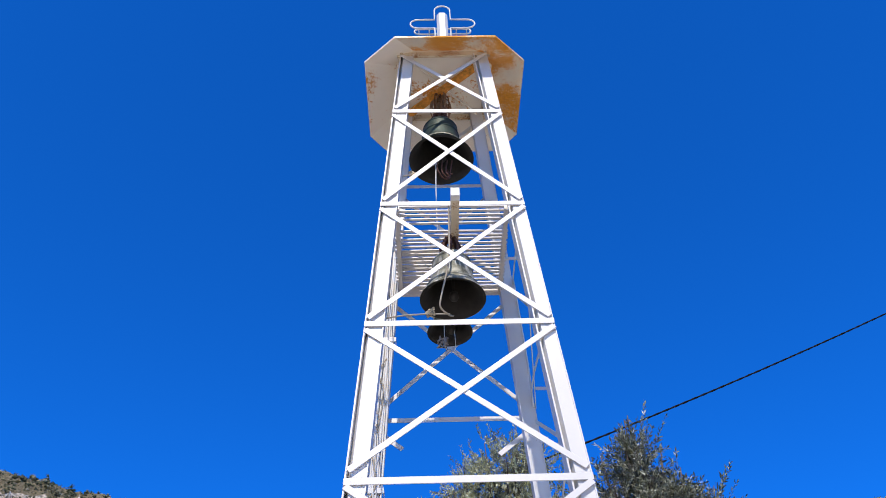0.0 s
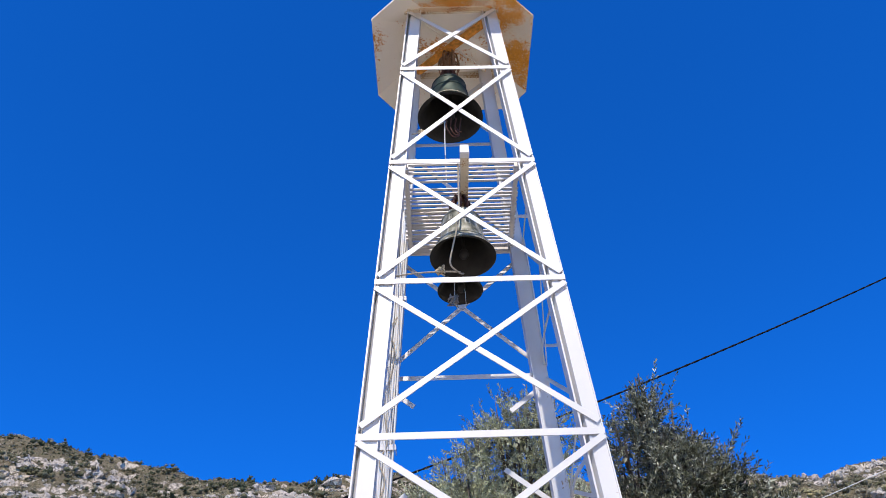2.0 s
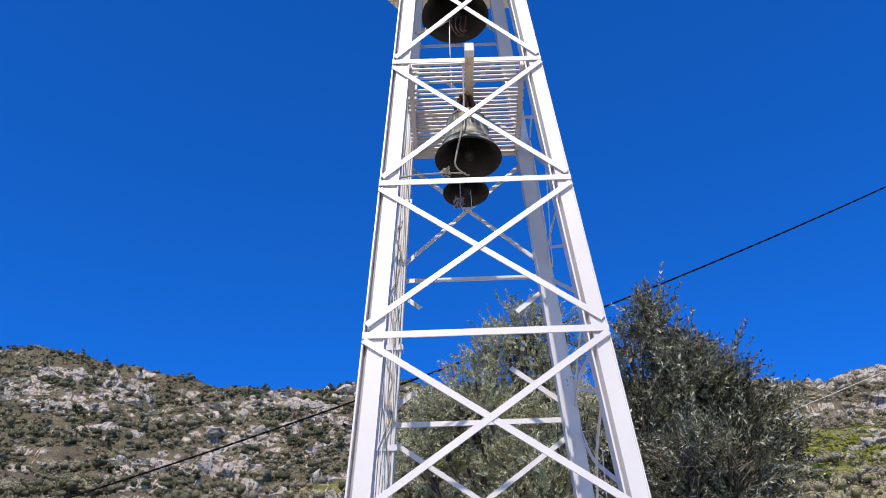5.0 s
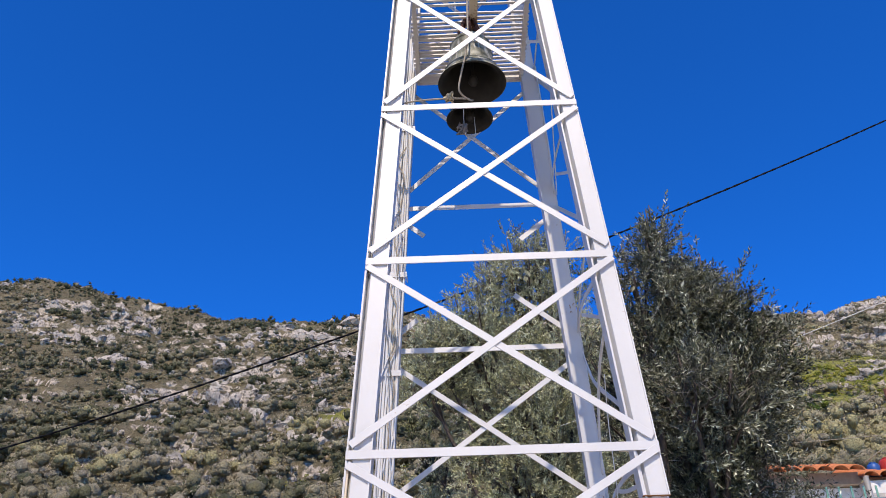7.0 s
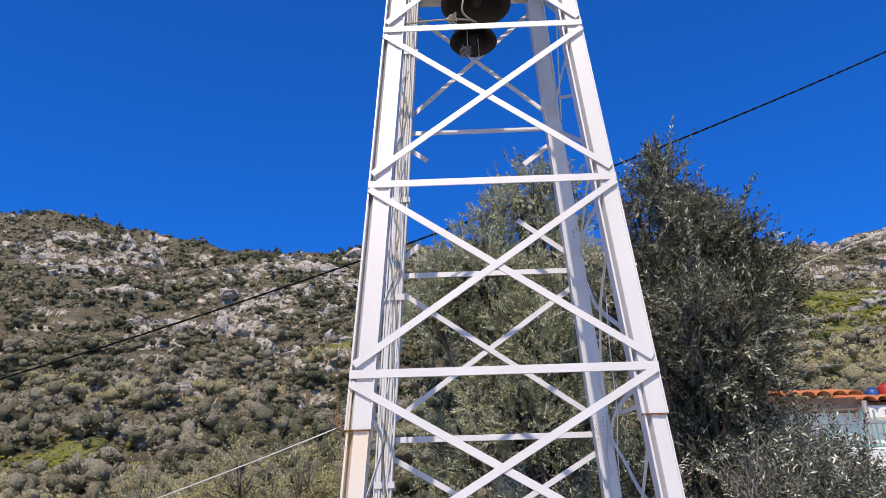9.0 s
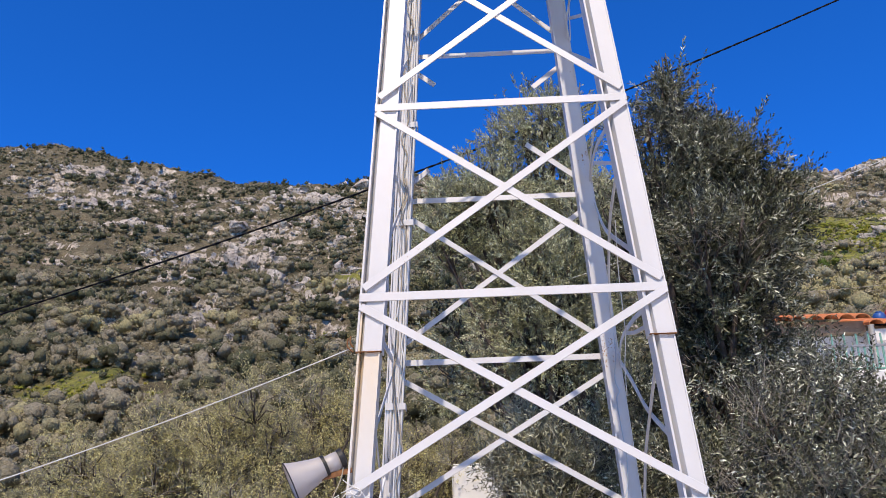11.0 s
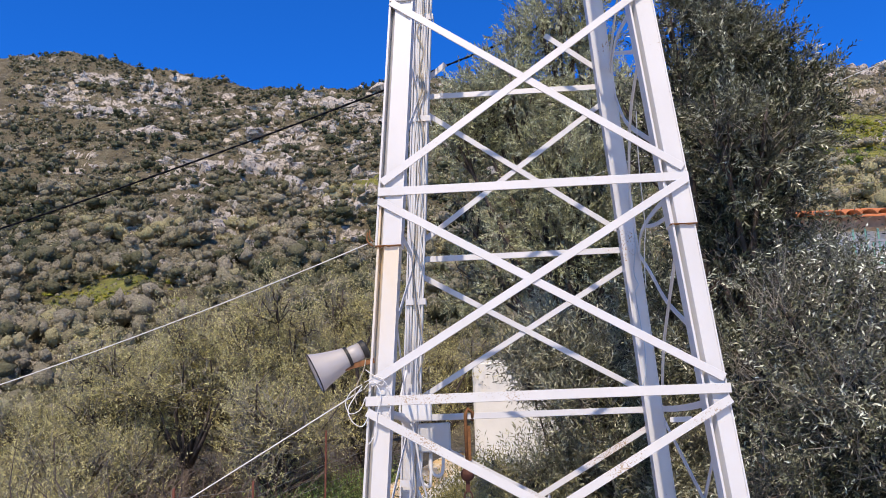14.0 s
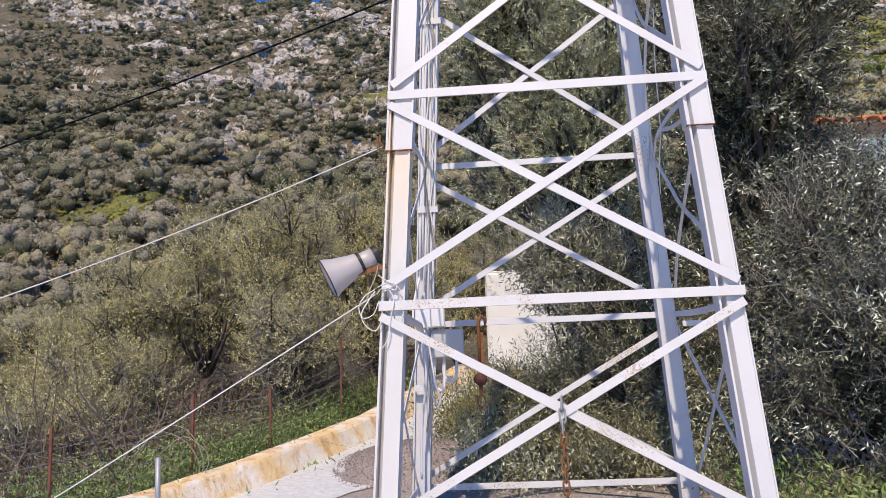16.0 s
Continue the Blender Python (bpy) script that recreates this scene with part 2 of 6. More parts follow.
def limestone():
    m, n, l, b = material("limestone", 0.95)
    c = ramp(n, l, noise_node(n, l, 0.7, 10, 0.7), [(0.32, (0.36, 0.31, 0.26)), (0.5, (0.66, 0.57, 0.49)), (0.7, (0.84, 0.75, 0.66))])
    crack = ramp(n, l, noise_node(n, l, 1.5, 8, 0.75, stretch=(1, 1, 0.5)), [(0.41, G3(1)), (0.46, G3(0))])
    l.new(mix(n, l, crack, c, (0.12, 0.10, 0.085)), b.inputs["Base Color"])
    bump(n, l, b, noise_node(n, l, 1.7, 10, 0.75), 1.0, 0.55)
    return m


LIMESTONE = limestone()
GRAVEL = plain("gravel_soil", (0.50, 0.42, 0.38), 0.95, 0, 0.45, 45, 1.0)
LIME = plain("whitewashed_concrete", (0.74, 0.73, 0.73), 0.85, 0, 0.72, 22, 1.0)


def yard_concrete():
    """Concrete kept very pale to bounce light: cloudy wear, dark stains, fine grit and hair cracks."""
    m, n, l, b = material("bounce_yard_concrete", 0.9)
    c = ramp(n, l, noise_node(n, l, 0.9, 9, 0.65), [(0.3, (0.78, 0.67, 0.51)), (0.55, (0.91, 0.80, 0.63)), (0.75, (0.93, 0.84, 0.70))])
    c = mix(n, l, ramp(n, l, noise_node(n, l, 2.7, 10, 0.75), [(0.30, G3(0.6)), (0.42, G3(0))]), c, (0.36, 0.31, 0.25))
    c = mix(n, l, ramp(n, l, noise_node(n, l, 140, 3), [(0.34, G3(0.5)), (0.46, G3(0))]), c, (0.40, 0.35, 0.30))
    v = n.new("ShaderNodeTexVoronoi")
    v.feature = "DISTANCE_TO_EDGE"
    v.inputs["Scale"].default_value = 0.55
    tc = n.new("ShaderNodeTexCoord")
    l.new(tc.outputs["Object"], v.inputs["Vector"])
    c = mix(n, l, ramp(n, l, v.outputs["Distance"], [(0.0, G3(0.7)), (0.006, G3(0))]), c, (0.20, 0.17, 0.14))
    l.new(c, b.inputs["Base Color"])
    bump(n, l, b, noise_node(n, l, 60, 8), 0.5, 0.01)
    return m


CONCRETE = yard_concrete()
PLASTER = plain("white_plaster", (0.86, 0.84, 0.82), 0.85, 0, 0.9, 3, 0.4)


PEBBLE = scrub_material("pebble_stone", [(0.0, (0.37, 0.295, 0.265)), (1.0, (0.55, 0.47, 0.43))], True)


def stained_wall():
    """Cream render with ochre runs from the top edge, patches and a broken skin."""
    m, n, l, b = material("stained_render", 0.9)
    base = ramp(n, l, noise_node(n, l, 6, 8), [(0.3, (0.83, 0.74, 0.62)), (0.7, (0.94, 0.88, 0.80))])
    runs = ramp(n, l, noise_node(n, l, 7.0, 8, 0.7, stretch=(1, 1, 0.18)), [(0.50, G3(0)), (0.62, G3(0.8))])
    patch = ramp(n, l, noise_node(n, l, 2.4, 8, 0.7), [(0.42, G3(0)), (0.58, G3(0.9))])
    c = mix(n, l, patch, base, (0.86, 0.60, 0.28))
    c = mix(n, l, runs, c, (0.66, 0.36, 0.12))
    chips = ramp(n, l, noise_node(n, l, 26, 6, 0.7), [(0.33, G3(0.7)), (0.40, G3(0))])
    l.new(mix(n, l, chips, c, (0.34, 0.27, 0.22)), b.inputs["Base Color"])
    bump(n, l, b, noise_node(n, l, 22, 10, 0.7), 0.8, 0.02)
    return m


WALL = stained_wall()


# ---- building helpers ----
ORIGIN = {}


def thing(name, at, label, category, group="", kind=""):
    ob = new(name)
    ob.location = at
    ORIGIN[ob] = Vector(at)
    return tagged(ob, label, category, group, kind)


def link(name, me, mat, parent=None, label="", kind=""):
    me.materials.append(mat)
    ob = new(name, me)
    ORIGIN[ob] = Vector((0, 0, 0))
    if parent is not None:
        ob.parent = parent
        me.transform(Matrix.Translation(-ORIGIN[parent]))
        ORIGIN[ob] = ORIGIN[parent].copy()
    return tagged(ob, label, kind=kind)


def part(name, bm, mat, parent=None, label="", smooth=False, kind=""):
    """One mesh under a thing or a part; the bmesh is in world metres."""
    me = bpy.data.meshes.new(name)
    bmesh.ops.recalc_face_normals(bm, faces=bm.faces[:])
    for f in bm.faces:
        f.smooth = smooth
    bm.to_mesh(me)
    bm.free()
    return link(name, me, mat, parent, label, kind)


def flat(name, verts, faces, mat, parent=None, label="", kind="", smooth=False):
    """One mesh from numpy arrays of corners and equal-sided faces."""
    me = bpy.data.meshes.new(name)
    verts, faces = np.asarray(verts, dtype=np.float32), np.asarray(faces, dtype=np.int32)
    k = faces.shape[1]
    me.vertices.add(len(verts)), me.loops.add(faces.size), me.polygons.add(len(faces))
    me.vertices.foreach_set("co", verts.ravel())
    me.loops.foreach_set("vertex_index", faces.ravel())
    me.polygons.foreach_set("loop_start", np.arange(0, faces.size, k, dtype=np.int32))
    me.polygons.foreach_set("use_smooth", np.full(len(faces), smooth))
    me.update(calc_edges=True)
    return link(name, me, mat, parent, label, kind)


def bar(a, b, width, thick, normal, bm=None, chamfer=0.0):
    """A flat bar from a to b: thick along normal, width across it."""
    bm = bm or bmesh.new()
    a, b = Vector(a), Vector(b)
    d = (b - a).normalized()
    nrm = Vector(normal)
    nrm = (nrm - d * nrm.dot(d)).normalized()
    w = d.cross(nrm) * width / 2
    h = nrm * thick / 2
    vs = [bm.verts.new(p + i * w + j * h) for p in (a, b) for i, j in ((-1, -1), (1, -1), (1, 1), (-1, 1))]
    fs = [bm.faces.new([vs[i] for i in q]) for q in ((0, 1, 2, 3), (7, 6, 5, 4), (0, 4, 5, 1), (1, 5, 6, 2), (2, 6, 7, 3), (3, 7, 4, 0))]
    if chamfer:
        bmesh.ops.recalc_face_normals(bm, faces=fs)
        bmesh.ops.bevel(bm, geom=list({e for f in fs for e in f.edges}), offset=chamfer, segments=1, affect="EDGES")
    return bm


def block(lo, hi, bm=None, chamfer=0.0):
    lo, hi = Vector(lo), Vector(hi)
    c = (lo + hi) / 2
    return bar((c.x, c.y, lo.z), (c.x, c.y, hi.z), hi.x - lo.x, hi.y - lo.y, (0, 1, 0), bm, chamfer)


def tube(points, radii, sides=8, bm=None, closed=False):
    """A round bar along points; radii is one number or one for each point."""
    bm = bm or bmesh.new()
    pts = [Vector(p) for p in points]
    rr = [radii] * len(pts) if isinstance(radii, (int, float)) else list(radii)
    rings, up = [], None
    for i, p in enumerate(pts):
        q0, q1 = pts[(i - 1) % len(pts) if closed else max(i - 1, 0)], pts[(i + 1) % len(pts) if closed else min(i + 1, len(pts) - 1)]
        d = (q1 - q0).normalized()
        if up is None:
            up = Vector((0, 0, 1)) if abs(d.z) < 0.9 else Vector((1, 0, 0))
        u = (up - d * up.dot(d)).normalized()
        up = u
        v = d.cross(u)
        rings.append([bm.verts.new(p + rr[i] * (math.cos(a) * u + math.sin(a) * v)) for a in (2 * math.pi * k / sides for k in range(sides))])
    n = len(rings)
    for i in range(n if closed else n - 1):
        r0, r1 = rings[i], rings[(i + 1) % n]
        for k in range(sides):
            bm.faces.new((r0[k], r0[(k + 1) % sides], r1[(k + 1) % sides], r1[k]))
    if not closed:
        bm.faces.new(rings[0]), bm.faces.new(rings[-1])
    return bm


def sag(a, b, drop, n=24):
    a, b = Vector(a), Vector(b)
    return [a.lerp(b, i / n) - Vector((0, 0, 4 * drop * (i / n) * (1 - i / n))) for i in range(n + 1)]


def spin(profile, centre, axis=(0, 0, 1), sides=40, bm=None):
    """A turned shape: profile rows of radius and height along axis."""
    bm = bm or bmesh.new()
    q = Vector((0, 0, 1)).rotation_difference(Vector(axis))
    c = Vector(centre)
    rings = [[bm.verts.new(c + q @ Vector((r * math.cos(2 * math.pi * k / sides), r * math.sin(2 * math.pi * k / sides), h))) for k in range(sides)] for r, h in profile]
    for r0, r1 in zip(rings, rings[1:]):
        for k in range(sides):
            bm.faces.new((r0[k], r0[(k + 1) % sides], r1[(k + 1) % sides], r1[k]))
    return bm

# ---- the ground and the hillside ----
def value_noise(x, y, s, seed):
    """Smooth noise from 0 to 1 with cells of 1 / s metres."""
    u, v = x * s, y * s
    i, j = np.floor(u), np.floor(v)
    fu, fv = u - i, v - j
    fu, fv = fu * fu * (3 - 2 * fu), fv * fv * (3 - 2 * fv)
    pick = lambda p, q: np.modf(np.abs(np.sin(p * 127.1 + q * 311.7 + seed * 74.7)) * 43758.5453)[0]
    top = pick(i, j) * (1 - fu) + pick(i + 1, j) * fu
    low = pick(i, j + 1) * (1 - fu) + pick(i + 1, j + 1) * fu
    return top * (1 - fv) + low * fv


def layered(x, y, s, seed, n=4):
    return sum(value_noise(x, y, s * 2 ** k, seed + k) * 0.5 ** k for k in range(n)) / (2 - 0.5 ** (n - 1))


# outcrops: place, half-widths, how bare
OUTCROPS = ((-92, 165, 24, 13, 0.7), (-42, 170, 26, 17, 0.75), (-50, 131, 24, 12, 0.75), (-24, 112, 8, 6, 0.9), (-35, 95, 6, 4, 0.9), (-72, 112, 10, 6, 0.6),
            (98, 193, 30, 7, 1.15), (80, 166, 14, 8, 0.8), (0, 186, 40, 10, 0.7), (-12, 135, 12, 10, 0.6))
CRAGS = ((-43, 134, 5, 3.0, 14), (-69, 149, 4, 1.6, 8), (-88, 164, 7, 2.6, 16), (-102, 173, 6, 2.4, 12), (-81, 182, 5, 1.8, 9), (-40, 176, 7, 2.0, 12), (-28, 164, 6, 2.0, 11),
         (-60, 120, 5, 1.5, 8), (-39, 150, 5, 1.5, 8), (-36, 97, 3, 0.9, 6), (106, 196, 9, 2.4, 13), (94, 195, 7, 2.0, 10), (86, 167, 5, 1.3, 7))      # x, y, spread, size, blocks
OUTCROPS += tuple((x, y, 1.3 * w, 0.9 * w, 0.75) for x, y, w, size, n in CRAGS)
MEADOWS = ((72, 134, 26, 17, 1.2), (52, 121, 7, 5, 0.9), (-43, 80, 9, 6, 0.9), (-12, 92, 8, 6, 0.6), (-18, 116, 8, 5, 0.8), (80, 150, 20, 10, 0.5))


def patches(x, y, rows):
    return sum(w * np.exp(-(((x - a) / p) ** 2 + ((y - b) / q) ** 2)) for a, b, p, q, w in rows)


def bare(x, y):
    """How much rock shows at a place, 0 to 1."""
    return np.clip((0.75 * patches(x, y, OUTCROPS) + 2.0 * (layered(x, y * 0.55, 0.11, 3, 3) - 0.5) + 2.6 * (layered(x, y * 0.45, 0.34, 5, 2) - 0.5) - 0.45) / 0.2, 0, 1)


def ground_z(x, y):
    """Height of the ground: a yard that rises away from the viewer, then the hill with its limestone ledges."""
    x, y = np.asarray(x, float), np.asarray(y, float)
    yard = 0.077 * (np.clip(y, -30, 1.2) + 5.65) + 0.145 * np.clip(y - 1.2, 0, 7.8) + 0.035 * np.clip(y - 9, 0, 40)
    crest = np.interp(x, [-260, -125, -85, -61, -25, 40, 85, 111, 260], [130, 118, 109.0, 102.8, 101.0, 99.5, 99, 102, 106])
    s = np.clip((y - 46) / 154, 0, None)
    up = np.where(s < 1, s ** 1.12, 1 - 0.25 * (s - 1))
    roll = 1.6 * np.sin(x * 0.11 + 0.5 * np.sin(y * 0.07)) * np.sin(y * 0.09 + x * 0.03) + 0.9 * np.sin(x * 0.31 + y * 0.17) * np.sin(y * 0.27 - x * 0.12)
    far = np.clip((y - 40) / 40, 0, 1)
    z = yard + (crest - 3.0) * up + roll * far
    h = z + 0.10 * x + 7.0 * (layered(x, y, 0.07, 21) - 0.5) + 1.6 * (value_noise(x, y, 0.45, 23) - 0.5)
    step = 3.4
    f = h / step - np.floor(h / step)
    rise = np.clip((f - 0.62) / 0.26, 0, 1)
    ledge = step * (rise * rise * (3 - 2 * rise) - f)
    return z + far * (0.85 * ledge * bare(x, y) + 0.9 * (layered(x, y, 0.55, 31, 3) - 0.5) * (0.5 + 1.0 * bare(x, y)))


def ground_sheet():
    ys = np.concatenate([np.linspace(-400, -20, 6), np.arange(-16, 12, 1.0), np.arange(12, 44, 2.0), np.arange(44, 84, 1.0), np.arange(84, 206, 0.6), np.arange(206, 214, 2), np.linspace(215, 900, 12)])
    xs = np.concatenate([np.linspace(-900, -170, 8), np.arange(-160, -136, 3), np.arange(-134, 126, 0.7), np.arange(127, 160, 3), np.linspace(170, 900, 8)])
    X, Y = np.meshgrid(xs, ys)
    Z = ground_z(X, Y)
    v = np.stack([X, Y, Z], -1).reshape(-1, 3)
    nx, ny = len(xs), len(ys)
    i = (np.arange(ny - 1)[:, None] * nx + np.arange(nx - 1)[None, :]).ravel()
    f = np.stack([i, i + 1, i + nx + 1, i + nx], -1)
    ob = flat("ground", v, f, HILL, kind="structure", smooth=True)
    grass = np.clip((patches(v[:, 0], v[:, 1], MEADOWS) + 1.3 * (layered(v[:, 0], v[:, 1], 0.12, 41) - 0.5) - 0.38) / 0.3, 0, 1)
    ob.data.attributes.new("meadow", "FLOAT", "POINT").data.foreach_set("value", grass.astype(np.float32))
    return tagged(ob, "stony hillside and yard ground with dry soil and limestone", "ground", kind="structure")


ground_sheet()
rng = np.random.default_rng(11)


def leaf_cards(p, d, length, width, r, normal=None):
    """Leaves: rhombs from p along d, turned at random or facing normal, folded a little."""
    n = len(p)
    if normal is None:
        normal = r.normal(0, 1, (n, 3))
    side = np.cross(d, normal)
    side /= np.linalg.norm(side, axis=1, keepdims=True) + 1e-9
    up = np.cross(side, d)
    length, width = np.broadcast_to(length, n)[:, None], np.broadcast_to(width, n)[:, None]
    mid = p + d * length * 0.45 + up * length * 0.05
    v = np.stack([p, mid + side * width / 2, p + d * length, mid - side * width / 2], 1).reshape(-1, 3)
    f = np.arange(4 * n).reshape(n, 4)
    return v, f


def shrubs(name, x, y, size, tone, lobes, per, label, seed, squash=0.85, leaf=0.17, fine=1, mats=(SCRUB_LEAF, SCRUB_MASS)):
    """Bushes of several rounded lobes, each lobe a dense mass under a close coat of small leaf tufts."""
    r = np.random.default_rng(seed)
    n = len(x)
    k = np.repeat(np.arange(n), lobes)
    off = r.normal(0, 1, (len(k), 3)) * np.array([0.34, 0.28, 0.12])
    off[:, 2] = np.abs(off[:, 2])
    rad = size[k] * r.uniform(0.15, 0.27, len(k)) * (1.2 if lobes < 4 else 1.0) * (1.0 if lobes > 1 else 1.4)
    c = np.stack([x[k], y[k], ground_z(x[k], y[k]) + rad * 0.45 * squash], -1) + off * size[k][:, None]
    bm = bmesh.new()
    bmesh.ops.create_icosphere(bm, subdivisions=fine, radius=1.0)
    base = np.array([q.co[:] for q in bm.verts])
    tri = np.array([[q.index for q in t.verts] for t in bm.faces])
    bm.free()
    jit = 0.76 + r.normal(0, 0.13, (len(k), len(base)))
    form = np.stack([r.uniform(0.75, 1.2, len(k)), r.uniform(0.8, 1.2, len(k)), squash * r.uniform(0.85, 1.35, len(k))], -1)
    cv = base[None] * jit[..., None] * form[:, None, :] * rad[:, None, None] + c[:, None, :]
    cf = (tri[None] + (np.arange(len(k)) * len(base))[:, None, None]).reshape(-1, 3)
    own = np.clip(tone[k] + r.normal(0, 0.05, len(k)), 0, 1).astype(np.float32)
    ob = tagged(flat(name + "_mass", cv.reshape(-1, 3), cf, mats[1], kind="stuff", smooth=True), label, "shrubs", kind="stuff")
    ob.data.attributes.new("tone", "FLOAT", "POINT").data.foreach_set("value", np.repeat(own, len(base)))
    i = np.repeat(np.arange(len(k)), per)
    u = r.normal(0, 1, (len(i), 3))
    u /= np.linalg.norm(u, axis=1, keepdims=True)
    u[:, 2] = np.abs(u[:, 2]) - 0.12
    p = c[i] + u * (rad[i] * r.triangular(0.66, 0.88, 1.25, len(i)))[:, None] * form[i]
    nrm = u + r.normal(0, 0.38, u.shape) + np.array([0, 0, 0.15])
    d = np.cross(nrm, r.normal(0, 1, u.shape))
    d = d / (np.linalg.norm(d, axis=1, keepdims=True) + 1e-9) + 0.35 * u
    s = leaf * np.clip(rad[i] / 0.5, 0.75, 1.4) * np.clip(c[i, 1] / 85, 0.6, 1.2) * r.uniform(0.6, 1.4, len(i))
    v, f = leaf_cards(p, d, s, s * 0.65, r, nrm)
    ob = tagged(flat(name, v, f, mats[0], kind="stuff"), label, "shrubs", kind="stuff")
    ob.data.attributes.new("tone", "FLOAT", "POINT").data.foreach_set("value", np.repeat(own[i], 4))
    return ob


def on_hill(n, y0, y1, spread=0.57):
    y = 46 + (rng.uniform(0, 1, n) ** 0.8) * (y1 - 46)
    y = np.where(y < y0, rng.uniform(y0, y1, n), y)
    x = rng.uniform(-0.64, spread, n) * (y + 6)
    return x, y


def tones(x, y, middle):
    """Each bush's shade: some stretches grow dark green, others grey-brown."""
    return np.clip(middle + 0.4 * (x > 25) + 0.9 * (layered(x, y, 0.06, 61, 3) - 0.5) + rng.normal(0, 0.24, len(x)), 0, 1)


GRAZED = ((70, 132, 17, 10, 1.3), (72, 134, 28, 20, 0.5), (-43, 80, 7, 4, 1.2), (-18, 116, 6, 4, 1.0))      # open grass between the bushes
hx, hy = on_hill(9500, 46, 203)
keep = rng.uniform(0, 1, len(hx)) < np.where(hy < 100, 0.58, 0.64) * (1 - 0.50 * bare(hx, hy)) * np.clip(1.1 - patches(hx, hy, GRAZED), 0.08, 1)
hx, hy = hx[keep], hy[keep]
size = np.clip(rng.gamma(2.6, 0.72, len(hx)) * np.interp(hy, [60, 105, 150], [1.85, 1.3, 0.95]) + 0.6, 0.7, 4.8) * (1 - 0.4 * bare(hx, hy)) * np.where(hy > 188, 0.75, 1)
near = hy < 100
shrubs("hill_scrub", hx[near], hy[near], size[near], tones(hx[near], hy[near], 0.54), 6, 48, "grey-green and brownish rounded scrub bushes on the lower hillside", 21)
shrubs("ridge_scrub", hx[~near], hy[~near], size[~near], tones(hx[~near], hy[~near], 0.26), 4, 16, "dark green and grey low scrub between the limestone outcrops", 31, 0.8, 0.215)
tx, ty = on_hill(240, 54, 122)
open_ground = patches(tx, ty, GRAZED) < 0.5
tx, ty = tx[open_ground], ty[open_ground]
shrubs("wild_olive_scrub", tx, ty, rng.uniform(3.0, 5.4, len(tx)), tones(tx, ty, 0.48), 12, 40, "tall grey-green wild olive scrub on the hillside", 51, 0.9, 0.16)
sx, sy = on_hill(5200, 50, 203)
open_ground = rng.uniform(0, 1, len(sx)) < 0.62 - 0.4 * bare(sx, sy)
sx, sy = sx[open_ground], sy[open_ground]
shrubs("small_scrub", sx, sy, rng.uniform(0.6, 1.5, len(sx)), tones(sx, sy, 0.38), 1, 14, "small grey-green cushions of scrub all over the slope", 41, 0.8, 0.2)


def tussocks(n, seed):
    """Dry grass and low herbs between the bushes: small upright tufts."""
    r = np.random.default_rng(seed)
    x, y = on_hill(n, 60, 203)
    ok = r.uniform(0, 1, n) < 1 - 0.75 * bare(x, y)
    k = np.repeat(np.flatnonzero(ok), 4)
    p = np.stack([x[k], y[k], ground_z(x[k], y[k])], -1) + r.normal(0, 1, (len(k), 3)) * np.array([0.22, 0.2, 0.04])
    d = r.normal(0, 0.55, (len(k), 3)) + np.array([0, 0, 0.8])
    d /= np.linalg.norm(d, axis=1, keepdims=True)
    size = r.uniform(0.16, 0.42, len(k)) * np.interp(y[k], [60, 200], [0.7, 1.25])
    v, f = leaf_cards(p, d, size, size * 0.7, r, r.normal(0, 0.5, (len(k), 3)) + np.array([0, -1.0, 0.4]))
    ob = tagged(flat("dry_grass_tussocks", v, f, SCRUB_LEAF, kind="stuff"), "tufts of dry grass and low herbs on the slope", "grass", kind="stuff")
    tone = np.clip(0.40 + 0.9 * (layered(x, y, 0.1, 67, 3) - 0.5) + r.normal(0, 0.25, n), 0, 1).astype(np.float32)
    ob.data.attributes.new("tone", "FLOAT", "POINT").data.foreach_set("value", np.repeat(tone[k], 4))


tussocks(26000, 43)
bx = np.concatenate([rng.normal(69, 9, 380), rng.normal(-42, 6, 60), rng.normal(-14, 8, 50)])
by = np.concatenate([rng.normal(132, 6, 380), rng.normal(80, 3, 60), rng.normal(93, 6, 50)])
shrubs("flowering_broom", bx, by, rng.uniform(0.5, 1.7, len(bx)), rng.uniform(0.35, 1, len(bx)), 3, 30, "yellow flowering broom patches on the slope", 29, 0.5, mats=(BROOM_LEAF, BROOM_MASS))
bx, by = rng.normal(51, 2.2, 16), rng.normal(122, 2.5, 16)
shrubs("green_bush", bx, by, rng.uniform(2.0, 3.6, 16), rng.uniform(0, 0.2, 16), 6, 60, "fresh bright green bushes on the slope behind the house", 30, 0.9, mats=(BROOM_LEAF, BROOM_MASS))


